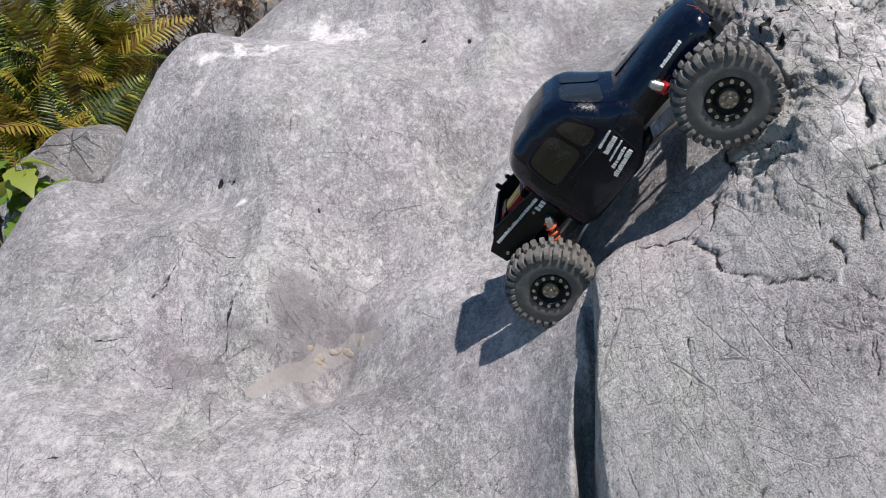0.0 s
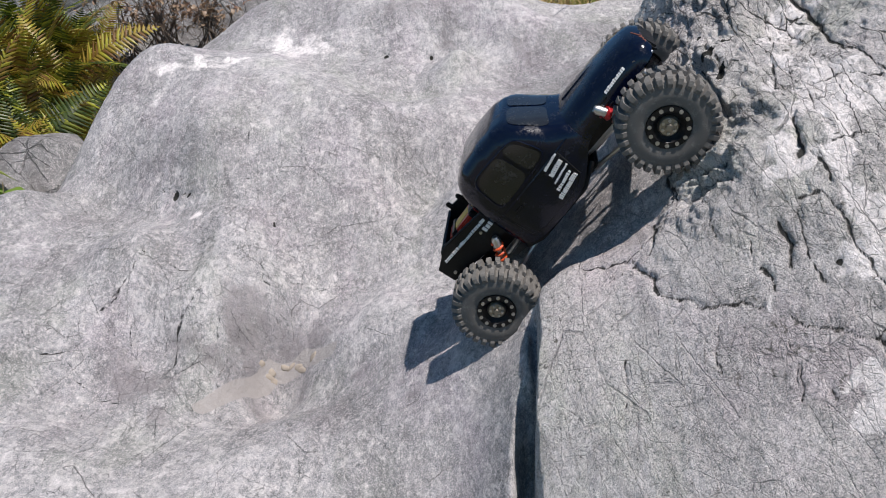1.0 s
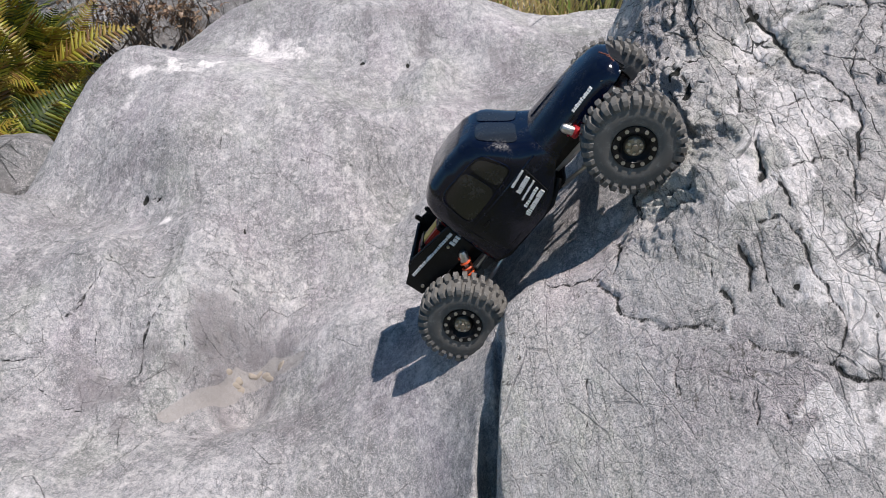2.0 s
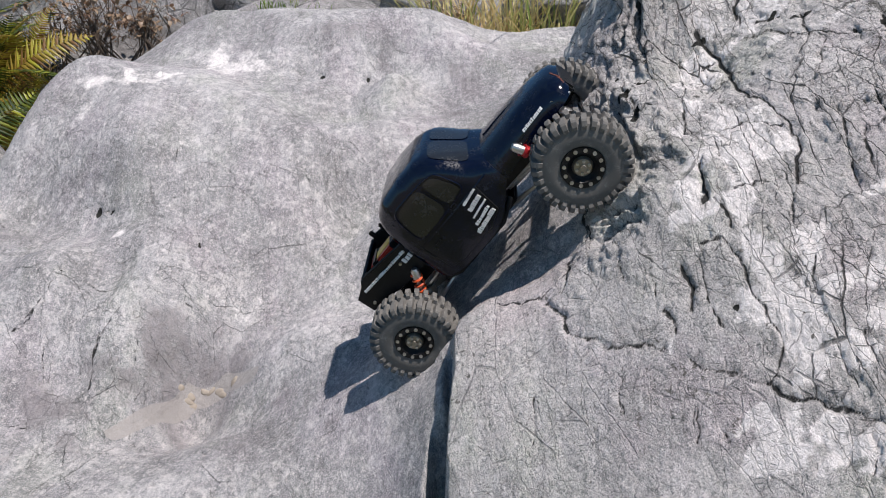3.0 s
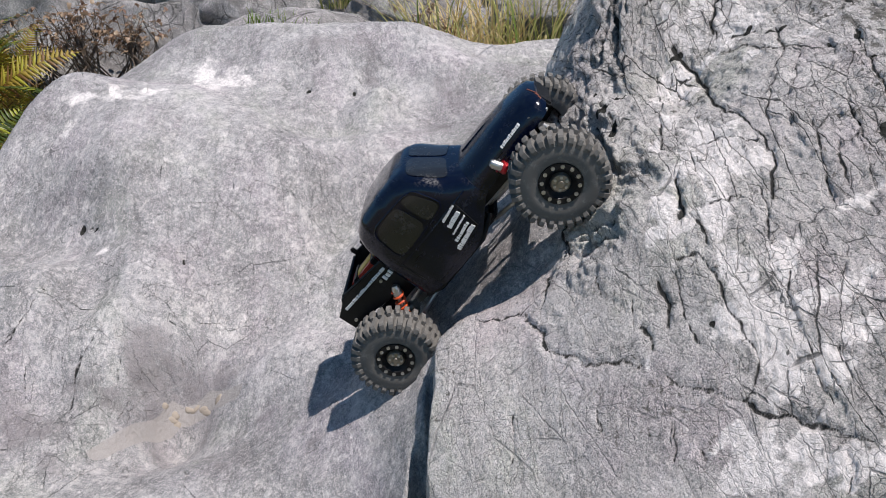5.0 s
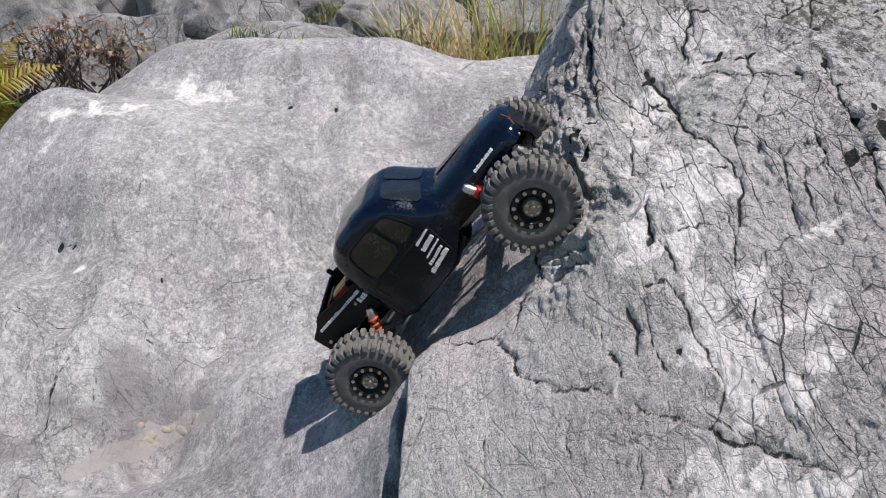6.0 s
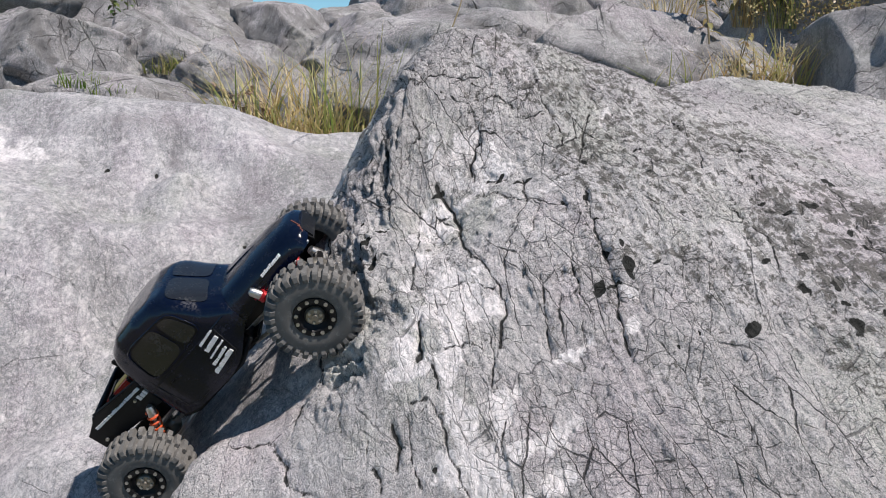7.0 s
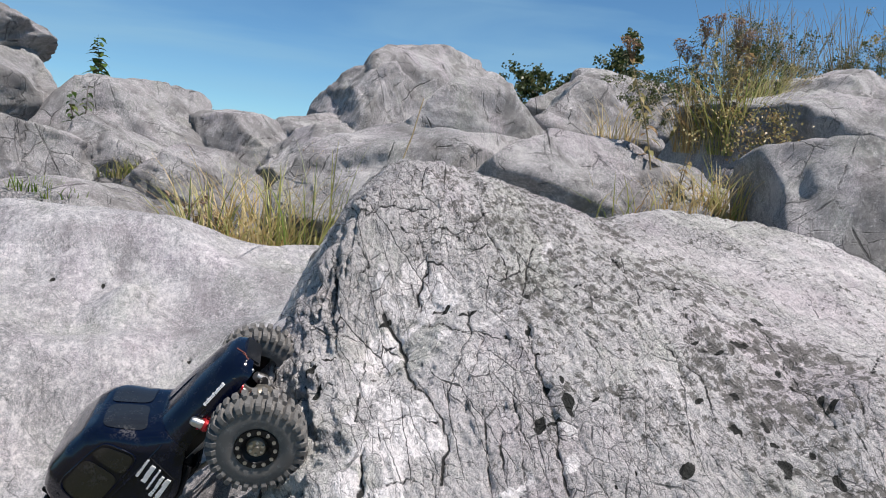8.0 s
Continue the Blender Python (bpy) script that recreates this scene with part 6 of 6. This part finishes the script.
leafy_weed((1.50, 2.75, 1.08), 0.26, 12, 0.05, 511, GRASS, STEM, "small weed with yellow leaves behind the dome", (0.0, 0), 0, 2)
leafy_weed((-0.27, 5.45, 1.47), 0.31, 30, 0.085, 520, LEAF, TWIG, "small green sapling on top of a rock", (0.05, 0), 0, 1, 0.8)
leafy_weed((-0.30, 4.85, 1.18), 0.28, 14, 0.06, 521, LEAF, TWIG, "small leafy weed growing between boulders", (0.1, 0), 0, 2, 0.6)
for k, (x, y, z) in enumerate([(-1.14, 2.02, 0.46), (-1.22, 2.08, 0.46), (-1.10, 1.94, 0.40)]):
    leafy_weed((x, y, z), 0.20, 9, 0.13, 530 + k, LIGHT_LEAF, STEM, "low plant with broad light green leaves", (0.15, -0.1), 0, 2, 0.65)
grass_tuft((-1.16, 1.90, 0.36), (0.10, 0.08), 120, 0.14, 0.005, STRAW, 360, "dry brown grass at the edge of the slab")


def twig_bush(at, height, count, seed, label, mat=TWIG, buds=True):
    rnd = random.Random(seed)
    root = tagged(new("dead_bush"), label, "bush")
    root.location = at
    bm, tips = bmesh.new(), []
    for k in range(count):
        a, h = rnd.uniform(0, 6.28), height * rnd.uniform(0.5, 1.0)
        top = Vector((rnd.gauss(0, 0.28), rnd.gauss(0, 0.14), 1)) * h
        mid = top * 0.5 + Vector((rnd.gauss(0, 0.03), rnd.gauss(0, 0.03), 0))
        foot = Vector((rnd.gauss(0, 0.08), rnd.gauss(0, 0.05), -0.03))
        add_rod(bm, [foot, mid, top], [0.0032, 0.0024, 0.0011], 4)
        tips.append(top)
        for q in range(4):
            s = foot.lerp(top, rnd.uniform(0.4, 0.95))
            e = s + Vector((rnd.gauss(0, 0.05), rnd.gauss(0, 0.05), rnd.uniform(0.01, 0.08)))
            add_rod(bm, [s, e], [0.001, 0.0005], 3)
            tips.append(e)
    tagged(part("brushwood", bm, mat, root), kind="stuff")
    if buds:
        bm = bmesh.new()
        for t in tips:
            for q in range(2):
                add_leaf(bm, t, (rnd.gauss(0, 1), rnd.gauss(0, 1), rnd.gauss(0.2, 0.6)), (0.1, 0.2, 1), 0.022, 0.016, 1)
        tagged(part("seed_fluff", bm, SEED, root), kind="stuff")
    return root


twig_bush((-0.90, 3.02, 0.76), 0.28, 26, 600, "dead brown twigs with dry seed heads behind the slab")
twig_bush((-1.04, 3.02, 0.74), 0.26, 14, 604, "dead brown twigs with dry seed heads behind the slab")
twig_bush((-0.74, 3.06, 0.78), 0.24, 22, 601, "dead brown twigs with dry seed heads behind the slab")
for k, (x, y, z) in enumerate([(4.0, 4.9, 1.70), (4.4, 5.1, 1.80), (4.8, 5.2, 1.85), (5.3, 5.2, 1.9)]):
    twig_bush((x, y, z), 0.85, 40, 610 + k, "dry upright stalks among the shrubs on the rocks", STEM, False)
twig_bush((0.95, 3.9, 0.98), 0.26, 10, 602, "thin dead stalks standing between boulders")
twig_bush((0.30, 2.98, 0.80), 0.16, 6, 603, "thin dead stalks standing between boulders")
tagged(part("dry_stalk", rod([(0.64, 1.66, 0.98), (0.668, 1.684, 1.14), (0.703, 1.705, 1.231), (0.731, 1.736, 1.316)], [0.0020, 0.0018, 0.0015, 0.0012], 5), STEM), "single thin pale dry stalk beside the dome", "plant")


def leafy_tree(name, at, height, crown, clumps, leaves, leaf, seed, label, mat=BUSH, trunks=1):
    """A trunk with limbs and a crown of many small leaves in uneven clumps."""
    rnd = random.Random(seed)
    root = tagged(new(name), label, "tree" if name == "tree" else "bush")
    root.location = at
    wood, green = bmesh.new(), bmesh.new()
    feet = []
    for tr in range(trunks):
        ox, oy = (rnd.gauss(0, 0.4 * crown[0]), rnd.gauss(0, 0.3 * crown[1])) if trunks > 1 else (0, 0)
        lean = Vector((rnd.gauss(0, 0.14), rnd.gauss(0, 0.12), 1))
        foot, top = Vector((ox, oy, -0.15)), Vector((ox, oy, 0)) + lean * height * rnd.uniform(0.7, 0.95)
        r = 0.016 * height / trunks ** 0.6
        add_rod(wood, [foot, foot.lerp(top, 0.5) + Vector((rnd.gauss(0, 0.02), 0, 0)), top], [r, 0.6 * r, 0.15 * r], 6)
        feet.append((foot, top))
    for k in range(clumps):
        foot, top = feet[k % len(feet)]
        h = rnd.uniform(0.15, 1.0) ** 0.8 if trunks < 5 else rnd.uniform(0.02, 0.95)
        w = 1.15 - 0.8 * abs(h - 0.45)
        start = foot.lerp(top, max(0.1, h - 0.15))
        c = foot.lerp(top, h) + Vector((rnd.gauss(0, 0.42) * crown[0] * w, rnd.gauss(0, 0.42) * crown[1] * w, rnd.gauss(0, 0.05) * height))
        add_rod(wood, [start, c], [0.004 * height / trunks ** 0.6, 0.0008], 4)
        size = rnd.uniform(0.35, 1.0) * (0.24 if trunks < 5 else 0.16) * crown[0]
        for q in range(int(leaves * rnd.uniform(0.5, 1.3))):
            p = c + Vector((rnd.gauss(0, 1), rnd.gauss(0, 1), rnd.gauss(0, 0.9))) * size * 0.6
            n = Vector((rnd.gauss(0, 1), rnd.gauss(0, 1), rnd.gauss(0, 1))).normalized()
            u = n.orthogonal().normalized()
            v = n.cross(u)
            s = leaf * rnd.uniform(0.6, 1.2)
            green.faces.new([green.verts.new(p + e) for e in (u * s, v * s * 0.45, u * -s * 0.3, v * -s * 0.45)])
    part("trunk", wood, TWIG, root)
    part("crown", green, mat, root, "", 80)
    return root


leafy_tree("tree", (5.5, 9.0, 1.5), 1.65, (0.36, 0.35), 60, 60, 0.045, 700, "small dark green tree in the distance behind rocks")
leafy_tree("tree", (4.70, 10.0, 1.5), 1.3, (0.42, 0.4), 60, 60, 0.045, 701, "small dark green tree in the distance behind rocks", trunks=2)
leafy_tree("tree", (5.2, 10.2, 1.5), 1.35, (0.42, 0.4), 60, 60, 0.045, 702, "small dark green tree in the distance behind rocks")
for k, (x, y, z, h, w) in enumerate([(4.0, 5.0, 1.70, 0.72, 0.34), (4.45, 5.2, 1.80, 0.86, 0.40), (4.9, 5.3, 1.85, 0.80, 0.42), (5.4, 5.3, 1.9, 0.74, 0.42), (5.9, 5.2, 2.0, 0.80, 0.4), (3.7, 5.2, 1.7, 0.4, 0.3), (3.3, 5.0, 1.65, 0.34, 0.3)]):
    leafy_tree("shrub", (x, y, z), h, (w * 0.9, 0.3), 130, 60, 0.012, 710 + k, "sparse dry green shrub growing on the rocks", mat=(BUSH, WEED, BUSH)[k % 3], trunks=6)
leafy_tree("shrub", (2.96, 3.14, 1.41), 0.16, (0.34, 0.12), 36, 40, 0.013, 730, "low yellow green shrub on a ledge", mat=WEED, trunks=4)
leafy_tree("shrub", (0.62, 5.7, 1.26), 0.16, (0.2, 0.12), 16, 26, 0.016, 731, "low dark shrub on the skyline", trunks=4)
